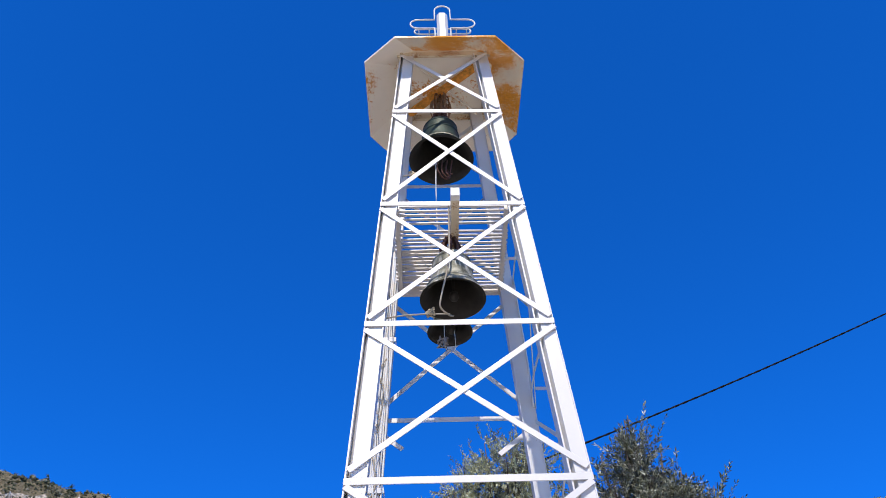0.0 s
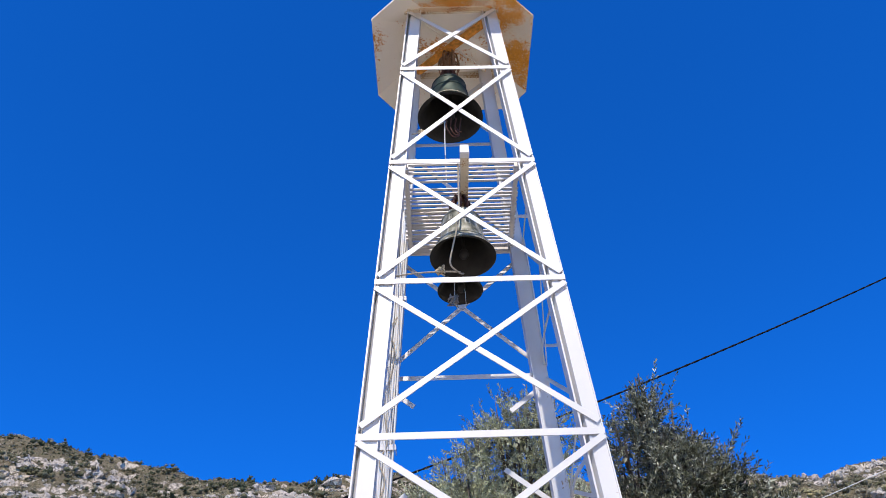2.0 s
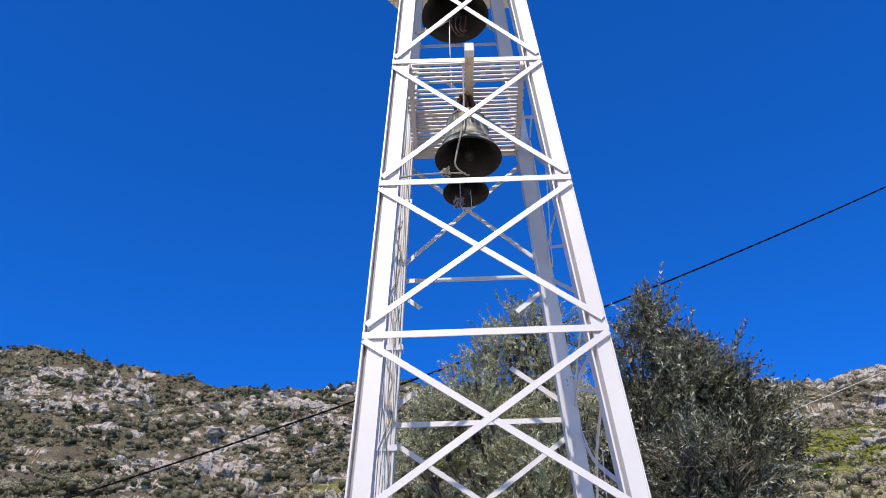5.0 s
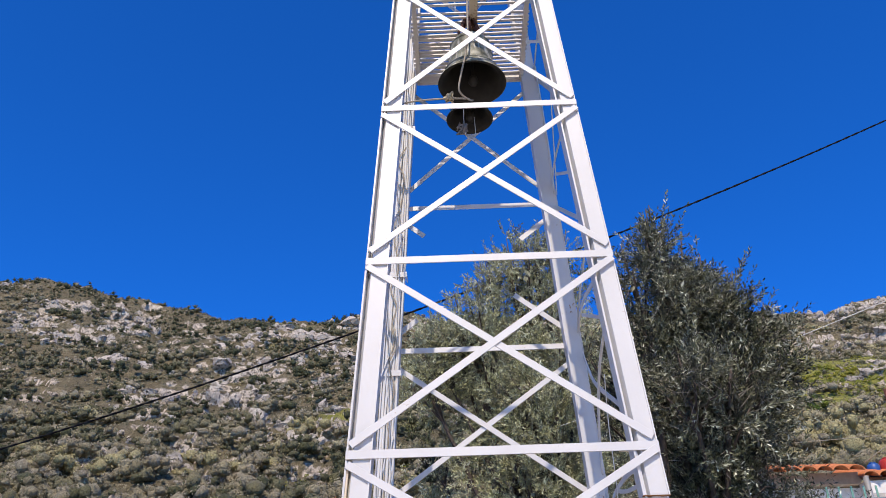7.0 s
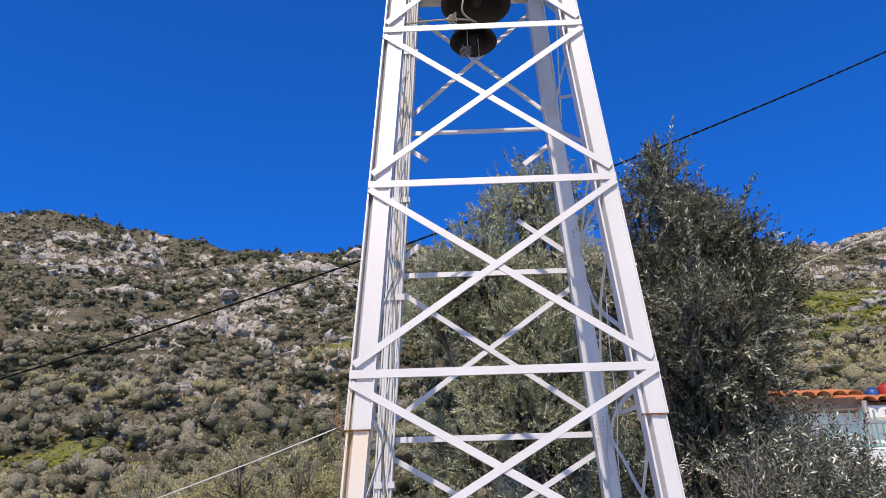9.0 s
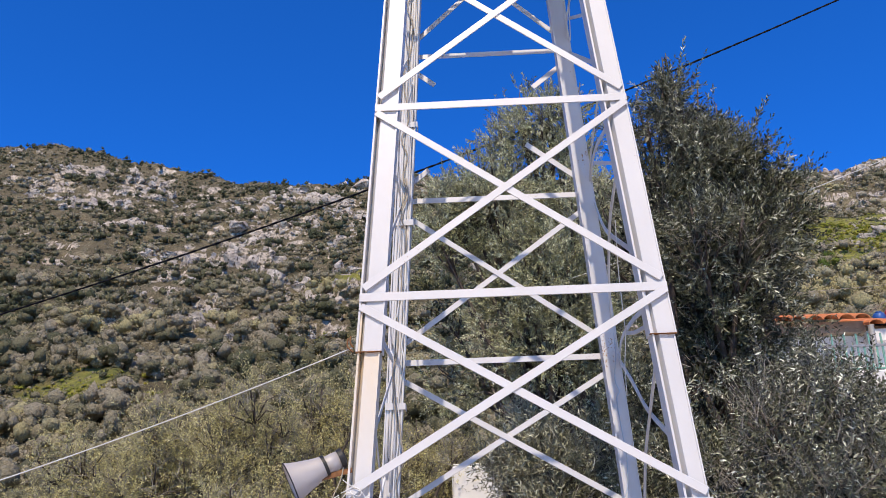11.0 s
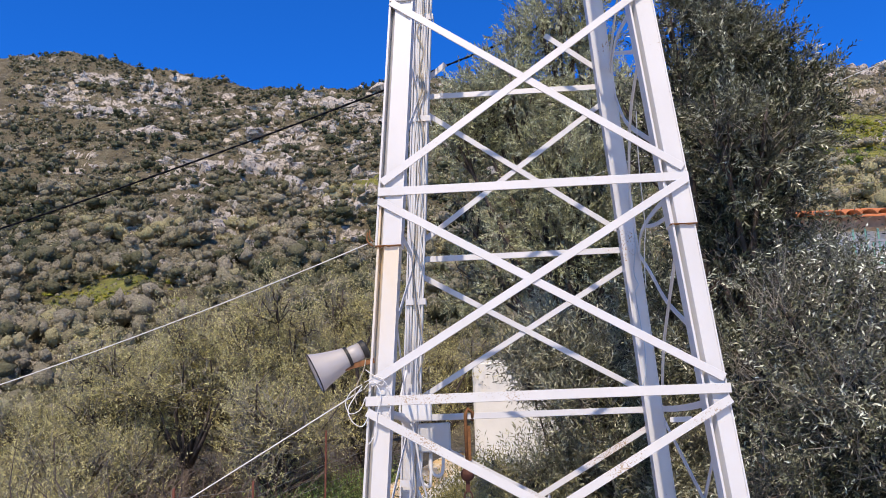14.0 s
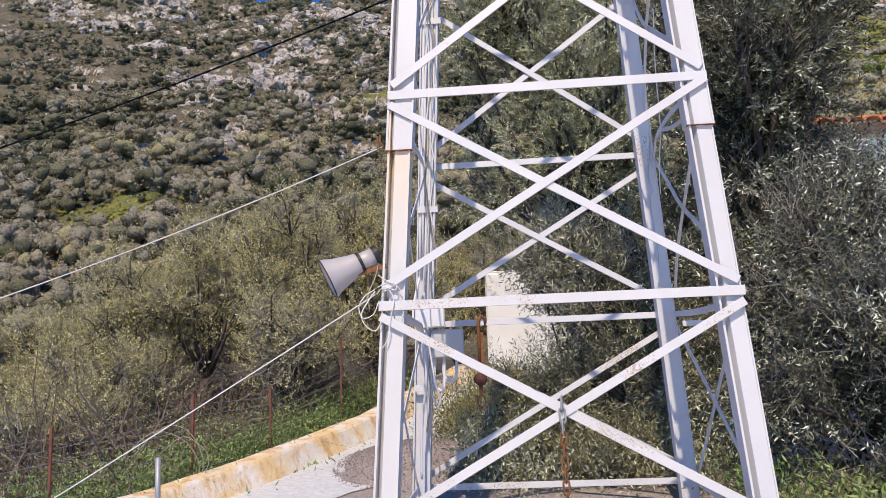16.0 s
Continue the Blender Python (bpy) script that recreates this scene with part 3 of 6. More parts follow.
def rocks():
    """Angular limestone blocks and ledges that break out of the slope."""
    bm = bmesh.new()
    bmesh.ops.create_icosphere(bm, subdivisions=2, radius=1.0)
    base = np.array([v.co[:] for v in bm.verts])
    tri = np.array([[v.index for v in f.verts] for f in bm.faces])
    bm.free()
    lx, ly = on_hill(5000, 84, 202)          # clusters run along the ledges
    ok = rng.uniform(0, 1, len(lx)) < bare(lx, ly) * 0.6 + 0.004
    lx, ly = lx[ok][:520], ly[ok][:520]
    idx = np.repeat(np.arange(len(lx)), rng.integers(2, 6, len(lx)))
    wide = rng.uniform(1.5, 5.0, len(lx))
    x = lx[idx] + rng.normal(0, 1, len(idx)) * wide[idx]
    y = ly[idx] + rng.normal(0, 0.9, len(idx)) + 0.15 * (x - lx[idx]) * rng.normal(0, 1, len(lx))[idx]
    r = np.random.default_rng(31)
    s = np.clip(r.gamma(1.5, 0.48, len(x)) + 0.25, 0, 2.4) * np.where(bare(x, y) > 0.2, 1, 0.5)
    for cx, cy, w, size, k in CRAGS:         # the large crags: close-set blocks, the biggest in the middle
        k *= 2
        u = r.normal(0, 0.5, k)
        x, y = np.append(x, cx + u * w), np.append(y, cy + r.normal(0, 0.25, k) * w)
        s = np.append(s, 0.72 * size * r.uniform(0.3, 1.0, k) * np.exp(-0.5 * u * u))
    n = len(x)
    z = ground_z(x, y)
    out = np.repeat(base[None], n, 0)
    for k in range(9):           # cut faces give blocks with edges
        nv = r.normal(0, 1, (n, 3))
        nv /= np.linalg.norm(nv, axis=1, keepdims=True)
        h = r.uniform(0.25, 0.8, n)
        over = np.einsum("nij,nj->ni", out, nv) - h[:, None]
        out = out - np.clip(over, 0, None)[:, :, None] * nv[:, None, :]
    out += r.normal(0, 0.09, out.shape) + 0.10 * np.sin(out[..., [1, 2, 0]] * 7 + r.uniform(0, 6, (n, 1, 3)))
    out *= (s[:, None] * np.stack([r.uniform(0.7, 1.6, n), r.uniform(0.6, 1.1, n), r.uniform(0.6, 1.3, n)], -1))[:, None, :]
    a = r.uniform(-0.6, 0.6, n)
    ca, sa = np.cos(a)[:, None], np.sin(a)[:, None]
    ox, oy = out[..., 0] * ca - out[..., 1] * sa, out[..., 0] * sa + out[..., 1] * ca
    v = np.stack([ox + x[:, None], oy + y[:, None], out[..., 2] + z[:, None]], -1).reshape(-1, 3)
    f = (tri[None] + (np.arange(n) * len(base))[:, None, None]).reshape(-1, 3)
    tagged(flat("limestone_outcrops", v, f, LIMESTONE, kind="stuff"), "pale grey limestone rocks and ledges on the hillside", "rocks", kind="stuff")


rocks()

# yard: the drive, its low wall, gravel
FX = lambda y: -3.52 + 0.37 * y if y < 4.2 else -1.97 + 0.2 * (y - 4.2)      # line of the fence
WX = lambda y: -2.706 + 0.47 * (y - 2.2) if y < 2.2 else FX(y)      # line of the low wall


def strip(name, x0, x1, y0, y1, lift, mat, label, category, n=24, wob=0.0):
    bm = bmesh.new()
    rows = []
    r = random.Random(4)
    for i in range(n + 1):
        y = y0 + (y1 - y0) * i / n
        a, b = x0(y), x1(y) + r.uniform(-wob, wob)
        rows.append([bm.verts.new((a + (b - a) * k / 6, y, float(ground_z(a, y)) + lift)) for k in range(7)])
    for p, q in zip(rows, rows[1:]):
        for k in range(6):
            bm.faces.new((p[k], p[k + 1], q[k + 1], q[k]))
    ob = part(name, bm, mat, smooth=True)
    return tagged(ob, label, category, kind="structure")


strip("pavement", lambda y: WX(y) + 0.1, lambda y: WX(y) + 1.3 + 0.08 * (y - 2), -1.85, 8.5, 0.10, LIME, "whitewashed concrete drive rising along the low wall", "pavement", 40, 0.1)
strip("ground_gravel", lambda y: WX(y) + 0.9 + 0.06 * y, lambda y: 3.6, -1.85, 7.6, 0.09, GRAVEL, "reddish gravel and bare soil under the tower", "gravel", 40, 0.2)


# out of view: a pale yard added as reflector for the hood's underside
strip("bounce_yard", lambda y: -26.0, lambda y: 26.0, -48, -1.9, 0.01, CONCRETE, "unseen pale concrete yard added to bounce light up the tower", "pavement", 30)


def low_wall():
    bm = bmesh.new()
    r = random.Random(8)
    rows = []
    for i in range(71):
        y = -9 + 18.5 * i / 70
        x, z, h = WX(y), float(ground_z(WX(y), y)), 0.305 + r.uniform(-0.004, 0.004)
        chip = r.uniform(0, 0.012)
        rows.append([bm.verts.new(p) for p in ((x + 0.34, y, z - 0.2), (x + 0.235, y, z + 0.06), (x + 0.18, y, z + h * 0.55), (x + 0.125, y, z + h - 0.018 - chip), (x + 0.11 - chip, y, z + h), (x - 0.10, y, z + h), (x - 0.12, y, z + h - 0.02), (x - 0.12, y, z - 0.3))])
    for p, q in zip(rows, rows[1:]):
        for k in range(7):
            bm.faces.new((p[k], q[k], q[k + 1], p[k + 1]))
    bm.faces.new(rows[0]), bm.faces.new(rows[-1])
    tagged(part("wall_low", bm, WALL), "low rendered garden wall with ochre rust stains", "wall", kind="structure")


low_wall()

# ---- the bell tower ----
LEVELS = [8.97, 7.48, 6.03, 4.655, 3.28, 2.035, 0.79]
XL = lambda z: -0.552 - 0.0589 * (9 - z)      # outer edges of the legs
XR = lambda z: 0.553 + 0.0652 * (9 - z)
YF = lambda z: -0.526 - 0.0632 * (9 - z)
YB = lambda z: 0.526 + 0.0632 * (9 - z)
TOP = 10.2
LEG = 0.132
tower = thing("bell_tower", (0, 0, 0.5), "tall white-painted steel lattice bell tower with rust spots", "bell tower")


def leg_section(name, sx, sy, z0, z1, mat, lip=0.0):
    """A built-up steel leg leaning inwards: edge strip, slanting groove, broad plate, far lip."""
    bm = bmesh.new()
    w, d = LEG + 2 * lip, 0.13
    prof = [(0, 0), (0.012, 0), (0.012, 0.075), (0.016, 0.075), (0.043, 0.008), (w - 0.009, 0.008), (w - 0.009, 0), (w, 0), (w, d), (0, d)]
    if sy > 0:
        prof = [(0, 0), (0.011, 0), (0.011, 0.03), (w - 0.006, 0.03), (w - 0.006, 0.02), (w, 0.02), (w, d), (0, d)]
    rings = []
    for z in (z0, z1):
        x0 = XL(z) - lip if sx < 0 else XR(z) + lip - w
        y0 = YF(z) - lip if sy < 0 else YB(z) + lip - d
        x0 -= 0.022 * (sy > 0)
        rings.append([bm.verts.new((x0 + p, y0 + q, z)) for p, q in prof])
    n = len(prof)
    for k in range(n):
        bm.faces.new((rings[0][k], rings[0][(k + 1) % n], rings[1][(k + 1) % n], rings[1][k]))
    for r in rings:
        bm.faces.new(r)
    bmesh.ops.triangulate(bm, faces=[f for f in bm.faces if len(f.verts) > 4])
    return part(name, bm, mat, tower)


SPLICE = {(-1, -1): 2.945, (1, -1): 2.99, (-1, 1): 3.45, (1, 1): 3.45}
for (sx, sy), zs in SPLICE.items():
    foot = float(ground_z(sx, sy)) - 0.1
    lower = leg_section("leg", sx, sy, foot, zs + 0.3, STAINED if sx + sy < -1 else WHITE)
    upper = leg_section("leg", sx, sy, zs, TOP, WHITE, 0.011 if sy < 0 else 0.004)
    if sy < 0:
        r1 = random.Random(int(sx) + 3)
        x0 = XL(zs) - 0.012 if sx < 0 else XR(zs) + 0.012 - LEG - 0.024
        for k in range(9):
            h = r1.uniform(0.002, 0.007)
            part("torn_edge", block((x0 + 0.0172 * k, YF(zs) - 0.0135, zs - h), (x0 + 0.0172 * k + 0.0165, YF(zs) + 0.02, zs - 0.0005)), RUST, tower)
    # footing
    part("base_plate", block((XL(foot) - 0.06 if sx < 0 else XR(foot) - 0.22, (YF(foot) - 0.08 if sy < 0 else YB(foot) - 0.16), foot - 0.1), (XL(foot) + 0.22 if sx < 0 else XR(foot) + 0.06, (YF(foot) + 0.16 if sy < 0 else YB(foot) + 0.08), foot + 0.12), chamfer=0.01), GALV, tower)

BW, BT = 0.054, 0.008


def front(z, s, out=0.0, inset=-0.012):
    return ((XL(z) + inset) if s < 0 else (XR(z) - inset), YF(z) - 0.016 - out, z)


def back(z, s, out=0.0, inset=0.01):
    return ((XL(z) + inset - 0.022) if s < 0 else (XR(z) - inset - 0.022), YB(z) + 0.008 + out, z)


N = Vector((0, -1, 0.063))
for i, z in enumerate(LEVELS):
    paint = WORN if i >= 5 else WHITE
    part("cross_bar", bar(front(z + (0.008 if i < 2 else -0.022 * (i == 3)), -1), front(z - 0.008 * (i < 2) - 0.022 * (i == 3), 1), BW, BT, N, chamfer=0.0015), paint, tower)
    part("cross_bar", bar(back(z + 0.02, -1), back(z + 0.02, 1), 0.048, BT, N, chamfer=0.0015), WHITE if i < 6 else WORN, tower)
    if i in (1, 2, 3, 4, 5, 6):
        bow = (0.0, 0.02, 0.05, 0.13, 0.11, 0.02, 0.0)[i]
        line = [Vector((XR(z) - 0.02 - bow * 0.5 * math.sin(math.pi * k / 8), (YF(z) + 0.03) * (1 - k / 8) + (YB(z) - 0.03) * k / 8, z - 0.05 + 0.07 * k / 8 - bow * math.sin(math.pi * k / 8))) for k in range(9)]
        bm = bmesh.new()
        rings = []
        for p in line:
            rings.append([bm.verts.new(p + Vector((dx, 0, dz))) for dx, dz in ((-BT / 2, -0.021), (BT / 2, -0.021), (BT / 2, 0.021), (-BT / 2, 0.021))])
        for p, q in zip(rings, rings[1:]):
            for m in range(4):
                bm.faces.new((p[m], p[(m + 1) % 4], q[(m + 1) % 4], q[m]))
        bm.faces.new(rings[0]), bm.faces.new(rings[-1])
        if i in (1, 5, 6):
            part("side_bar", bm, WHITE, tower)
        else:
            bm.free()
        part("side_bar", bar((XL(z) + 0.02, YF(z) + 0.03, z - 0.05), (XL(z) + 0.02, YB(z) - 0.03, z + 0.02), 0.05, BT, (1, 0, 0)), WHITE, tower)

for i, (za, zb) in enumerate(zip([TOP - 0.04] + LEVELS, LEVELS)):
    paint = WORN if i >= 6 else WHITE
    a, b = za - 0.058, zb + 0.056
    part("diagonal_brace", bar(front(a, -1, 0.0, 0.0), front(b, 1, 0.0, 0.01), 0.048, BT, N, chamfer=0.0015), paint, tower)
    part("diagonal_brace", bar(front(a + 0.042 * (i == 5), 1, 0.010, 0.0), front(b + 0.042 * (i == 5), -1, 0.010, 0.01), 0.048, BT, N, chamfer=0.0015), paint, tower)

# braces of the rear face: two of them were cut through
for i, (za, zb) in enumerate(zip([TOP - 0.04] + LEVELS, LEVELS)):
    a, b = za - 0.06, zb + 0.10
    for s, o in ((-1, 0.0), (1, 0.010)):
        p, q = Vector(back(a, s, o)), Vector(back(b - 0.05 * (i == 6 and s > 0), -s, o))
        if i == 3:
            part("cut_brace", bar(p, p.lerp(q, 0.17 if s < 0 else 0.22), 0.045, BT, N), WHITE, tower, "sawn-off brace stub")
            part("cut_brace", bar(p.lerp(q, 0.67 if s < 0 else 0.83), q, 0.045, BT, N), WHITE, tower, "sawn-off brace stub")
        else:
            part("diagonal_brace", bar(p, q, 0.044, BT, N, chamfer=0.0015), WHITE if i < 6 else WORN, tower)

# side faces: thin flat braces, some of them bent
for i, (za, zb) in enumerate(zip(LEVELS[1:], LEVELS[2:])):
    for side, X in ((1, XR), (-1, XL)) if i in (0, 4) else ((-1, XL),):
        a, b = za - 0.06, zb + 0.06
        pa, pb = (X(a) - side * 0.01, YF(a) + 0.08, a), (X(b) - side * 0.01, YB(b) - 0.08, b)
        qa, qb = (X(a) - side * 0.025, YB(a) - 0.08, a), (X(b) - side * 0.025, YF(b) + 0.08, b)
        part("side_brace", bar(pa, pb, 0.04, 0.006, (1, 0, 0)), WHITE, tower)
        part("side_brace", bar(qa, qb, 0.04, 0.006, (1, 0, 0)), WHITE, tower)
    zr = za - 0.11
    if i in (0, 4):
        part("rung", bar((XR(zr) - 0.15, 0.0, zr), (XR(zr) - 0.01, 0.0, zr), 0.034, 0.008, (0, 1, 0)), WHITE, tower)



def strap(name, pts, w=0.036):
    """A bent flat steel strip along the points, its broad side to the right."""
    bm, rings = bmesh.new(), []
    p = [Vector(q) for q in pts]
    line = []
    for k in range(len(p) - 1):
        a, b, c, e = p[max(k - 1, 0)], p[k], p[k + 1], p[min(k + 2, len(p) - 1)]
        for q in range(5):
            t = q / 5
            line.append(0.5 * ((2 * b) + (c - a) * t + (2 * a - 5 * b + 4 * c - e) * t * t + (3 * b - a - 3 * c + e) * t ** 3))
    line.append(p[-1])
    for k, q in enumerate(line):
        d = (line[min(k + 1, len(line) - 1)] - line[max(k - 1, 0)]).normalized()
        side = d.cross(Vector((1, 0, 0))).normalized() * w / 2
        rings.append([bm.verts.new(q + side * s + Vector((x, 0, 0))) for s, x in ((-1, -0.004), (1, -0.004), (1, 0.004), (-1, 0.004))])
    for a, b in zip(rings, rings[1:]):
        for m in range(4):
            bm.faces.new((a[m], a[(m + 1) % 4], b[(m + 1) % 4], b[m]))
    bm.faces.new(rings[0]), bm.faces.new(rings[-1])
    part(name, bm, WHITE, tower, "bent strip on the tower's side")


# the side face on the right: its strips were knocked out of shape
strap("side_bar", [(0.70, -0.66, 6.00), (0.71, -0.174, 6.17), (0.704, 0.478, 6.259), (0.712, 0.66, 6.06)])
strap("side_brace", [(0.715, 0.69, 6.00), (0.766, -0.195, 5.309), (0.79, -0.70, 4.92)])
strap("side_strip", [(0.709, 0.434, 6.178), (0.737, -0.19, 5.76), (0.745, -0.66, 5.50)], 0.028)
strap("side_bar", [(0.80, -0.76, 4.60), (0.805, -0.297, 4.712), (0.798, 0.256, 4.826), (0.80, 0.62, 4.80), (0.812, 0.76, 4.66)])
strap("side_brace", [(0.812, 0.76, 4.62), (0.833, 0.54, 4.29), (0.846, 0.29, 4.09), (0.871, -0.35, 3.71), (0.885, -0.80, 3.42)])
strap("side_strip", [(0.80, 0.43, 4.777), (0.827, -0.335, 4.386), (0.84, -0.76, 4.18)], 0.028)
strap("side_bar", [(0.895, -0.84, 3.20), (0.897, -0.311, 3.307), (0.894, 0.201, 3.35), (0.895, 0.605, 3.334), (0.903, 0.80, 3.20)])
strap("side_brace", [(0.903, 0.80, 3.24), (0.918, 0.44, 2.99), (0.935, 0.088, 2.725), (0.952, -0.432, 2.469), (0.96, -0.90, 2.24)])
strap("side_strip", [(0.895, 0.354, 3.336), (0.90, 0.039, 3.255), (0.904, -0.344, 3.193), (0.91, -0.86, 3.12)], 0.028)

# roof: an eight-sided sheet hood over a square frame
EAVE, APEX = 9.98, 10.52
OCT = [(-0.545, -0.78), (0.565, -0.78), (0.905, -0.46), (0.89, 0.60), (0.68, 0.86), (-0.68, 0.86), (-0.89, 0.60), (-0.895, -0.46)]


def hood():
    roof = thing("roof_hood", (0, 0, APEX), "eight-sided sheet-metal roof hood with flaking rust", "roof")
    inner = [(x * 0.62, y * 0.62 + 0.01) for x, y in OCT]
    for k in range(8):
        a, b = OCT[k], OCT[(k + 1) % 8]
        c, d = inner[(k + 1) % 8], inner[k]
        bm = bmesh.new()
        lowr = [bm.verts.new(p) for p in ((*a, EAVE), (*b, EAVE), (*c, EAVE + 0.20), (*d, EAVE + 0.20))]
        f = bm.faces.new(lowr)
        e = bmesh.ops.extrude_face_region(bm, geom=[f])
        bmesh.ops.translate(bm, vec=(0, 0, 0.006), verts=[v for v in e["geom"] if isinstance(v, bmesh.types.BMVert)])
        part("roof_sheet", bm, ROOF_RUST if k in (0, 1, 2) else ROOF_IN, roof)
        part("eave_fold", bar((*a, EAVE + 0.012), (*b, EAVE + 0.012), 0.028, 0.004, (b[1] - a[1], a[0] - b[0], 0)), ROOF_RUST if k in (0, 1, 2) else ROOF_IN, roof)
    bm = bmesh.new()
    f = bm.faces.new([bm.verts.new((*p, EAVE + 0.203)) for p in inner])
    e = bmesh.ops.extrude_face_region(bm, geom=[f])
    tv = [v for v in e["geom"] if isinstance(v, bmesh.types.BMVert)]
    bmesh.ops.translate(bm, vec=(0, 0, 0.25), verts=tv)
    bmesh.ops.scale(bm, vec=(0.25, 0.25, 1), verts=tv)
    part("roof_top", bm, ROOF_IN, roof)
    part("rusty_stay", bar((-0.42, 0.34, 10.06), (0.44, -0.34, 10.14), 0.105, 0.012, (0, 0, 1)), ORANGE_RUST, roof, "wide rust-covered plate under the hood")
    part("stay", bar((-0.42, -0.36, 10.17), (0.40, 0.34, 10.05), 0.03, 0.01, (0, -0.35, 1)), ROOF_IN, roof)
    for a, b in (((XL(TOP), YF(TOP)), (XR(TOP), YF(TOP))), ((XL(TOP), YB(TOP)), (XR(TOP), YB(TOP))), ((XL(TOP), YF(TOP)), (XL(TOP), YB(TOP))), ((XR(TOP), YF(TOP)), (XR(TOP), YB(TOP)))):
        u = (Vector((*b, 0)) - Vector((*a, 0))).normalized() * 0.05
        a, b = (a[0] - u.x, a[1] - u.y), (b[0] + u.x, b[1] + u.y)
        bm = bar((*a, TOP - 0.06), (*b, TOP - 0.06), 0.085, 0.03, (b[1] - a[1], a[0] - b[0], 0))
        bar((*a, TOP), (*b, TOP), 0.06, 0.008, (0, 0, 1), bm)
        part("head_frame", bm, BEAM, roof)


hood()


def cross():
    """Two tube outlines of a cross either side of a square post."""
    c = thing("roof_cross", (0.02, 0.04, 10.6), "white tubular steel cross on the tower roof", "cross")

    def outline(w, h0, h1, t, arm, y, zarm):
        pts, r = [], t * 0.98
        def cap(cx, cz, a0):
            for k in range(9):
                a = a0 + math.pi * k / 8
                pts.append((cx + r * math.cos(a), y, cz + r * math.sin(a)))
        pts.append((0.02 + t, y, h0))
        pts.append((0.02 + t, y, zarm - t))
        cap(0.02 + w - t, zarm, -math.pi / 2)
        pts.append((0.02 + t, y, zarm + t))
        cap(0.02, h1 - t, 0)
        pts.append((0.02 - t, y, zarm + t))
        cap(0.02 - w + t, zarm, math.pi / 2)
        pts.append((0.02 - t, y, zarm - t))
        pts.append((0.02 - t, y, h0))
        return tube(pts, 0.011, 8)
    part("tube_outline", outline(0.41, 10.62, 11.73, 0.10, 0.4, -0.12, 11.31), WHITE, c, smooth=True)
    part("tube_outline", outline(0.36, 10.62, 11.62, 0.058, 0.4, 0.0, 11.325), WHITE, c, smooth=True)
    bm = block((-0.05, -0.09, 10.4), (0.09, 0.02, 11.66), chamfer=0.035)
    part("post", bm, WHITE, c)
    for sx in (-1, 1):
        for dx in (0.17, 0.30):
            part("strut", tube([(0.02 + sx * dx, -0.12, 11.18), (0.02 + sx * dx, 0.06, 11.28)], 0.007, 6), WHITE, c)


cross()


def platform():
    p = thing("slatted_platform", (0, 0, 7.52), "white slatted steel platform inside the tower", "platform")
    z = 7.50
    for x in (XL(z) + 0.14, XR(z) - 0.15):
        part("edge_beam", block((x - 0.02, YF(z) + 0.03, z - 0.07), (x + 0.02, YB(z) - 0.02, z + 0.0)), CREAM, p)
    part("edge_beam", block((XL(z) + 0.12, YB(z) - 0.06, z - 0.08), (XR(z) - 0.13, YB(z) - 0.02, z)), CREAM, p)
    r = random.Random(3)
    for k in range(22):
        y = YF(z) + 0.05 + k * 0.0535
        if k == 5:
            continue
        t = r.uniform(-0.008, 0.008)
        if k < 11:
            part("slat", bar((XL(z) + 0.10, y + t, z + 0.006), (XR(z) - 0.11, y - t, z + 0.006), 0.026, 0.012, (0, 0, 1)), WHITE, p)
        else:
            part("slat", bar((XL(z) + 0.10, y + t, z + 0.006), (0.0, y, z + 0.006), 0.037, 0.012, (0, 0, 1)), CREAM, p)
            part("slat", bar((0.004, y, z + 0.006), (XR(z) - 0.11, y - t, z + 0.006), 0.028, 0.012, (0, 0, 1)), WHITE, p)


platform()


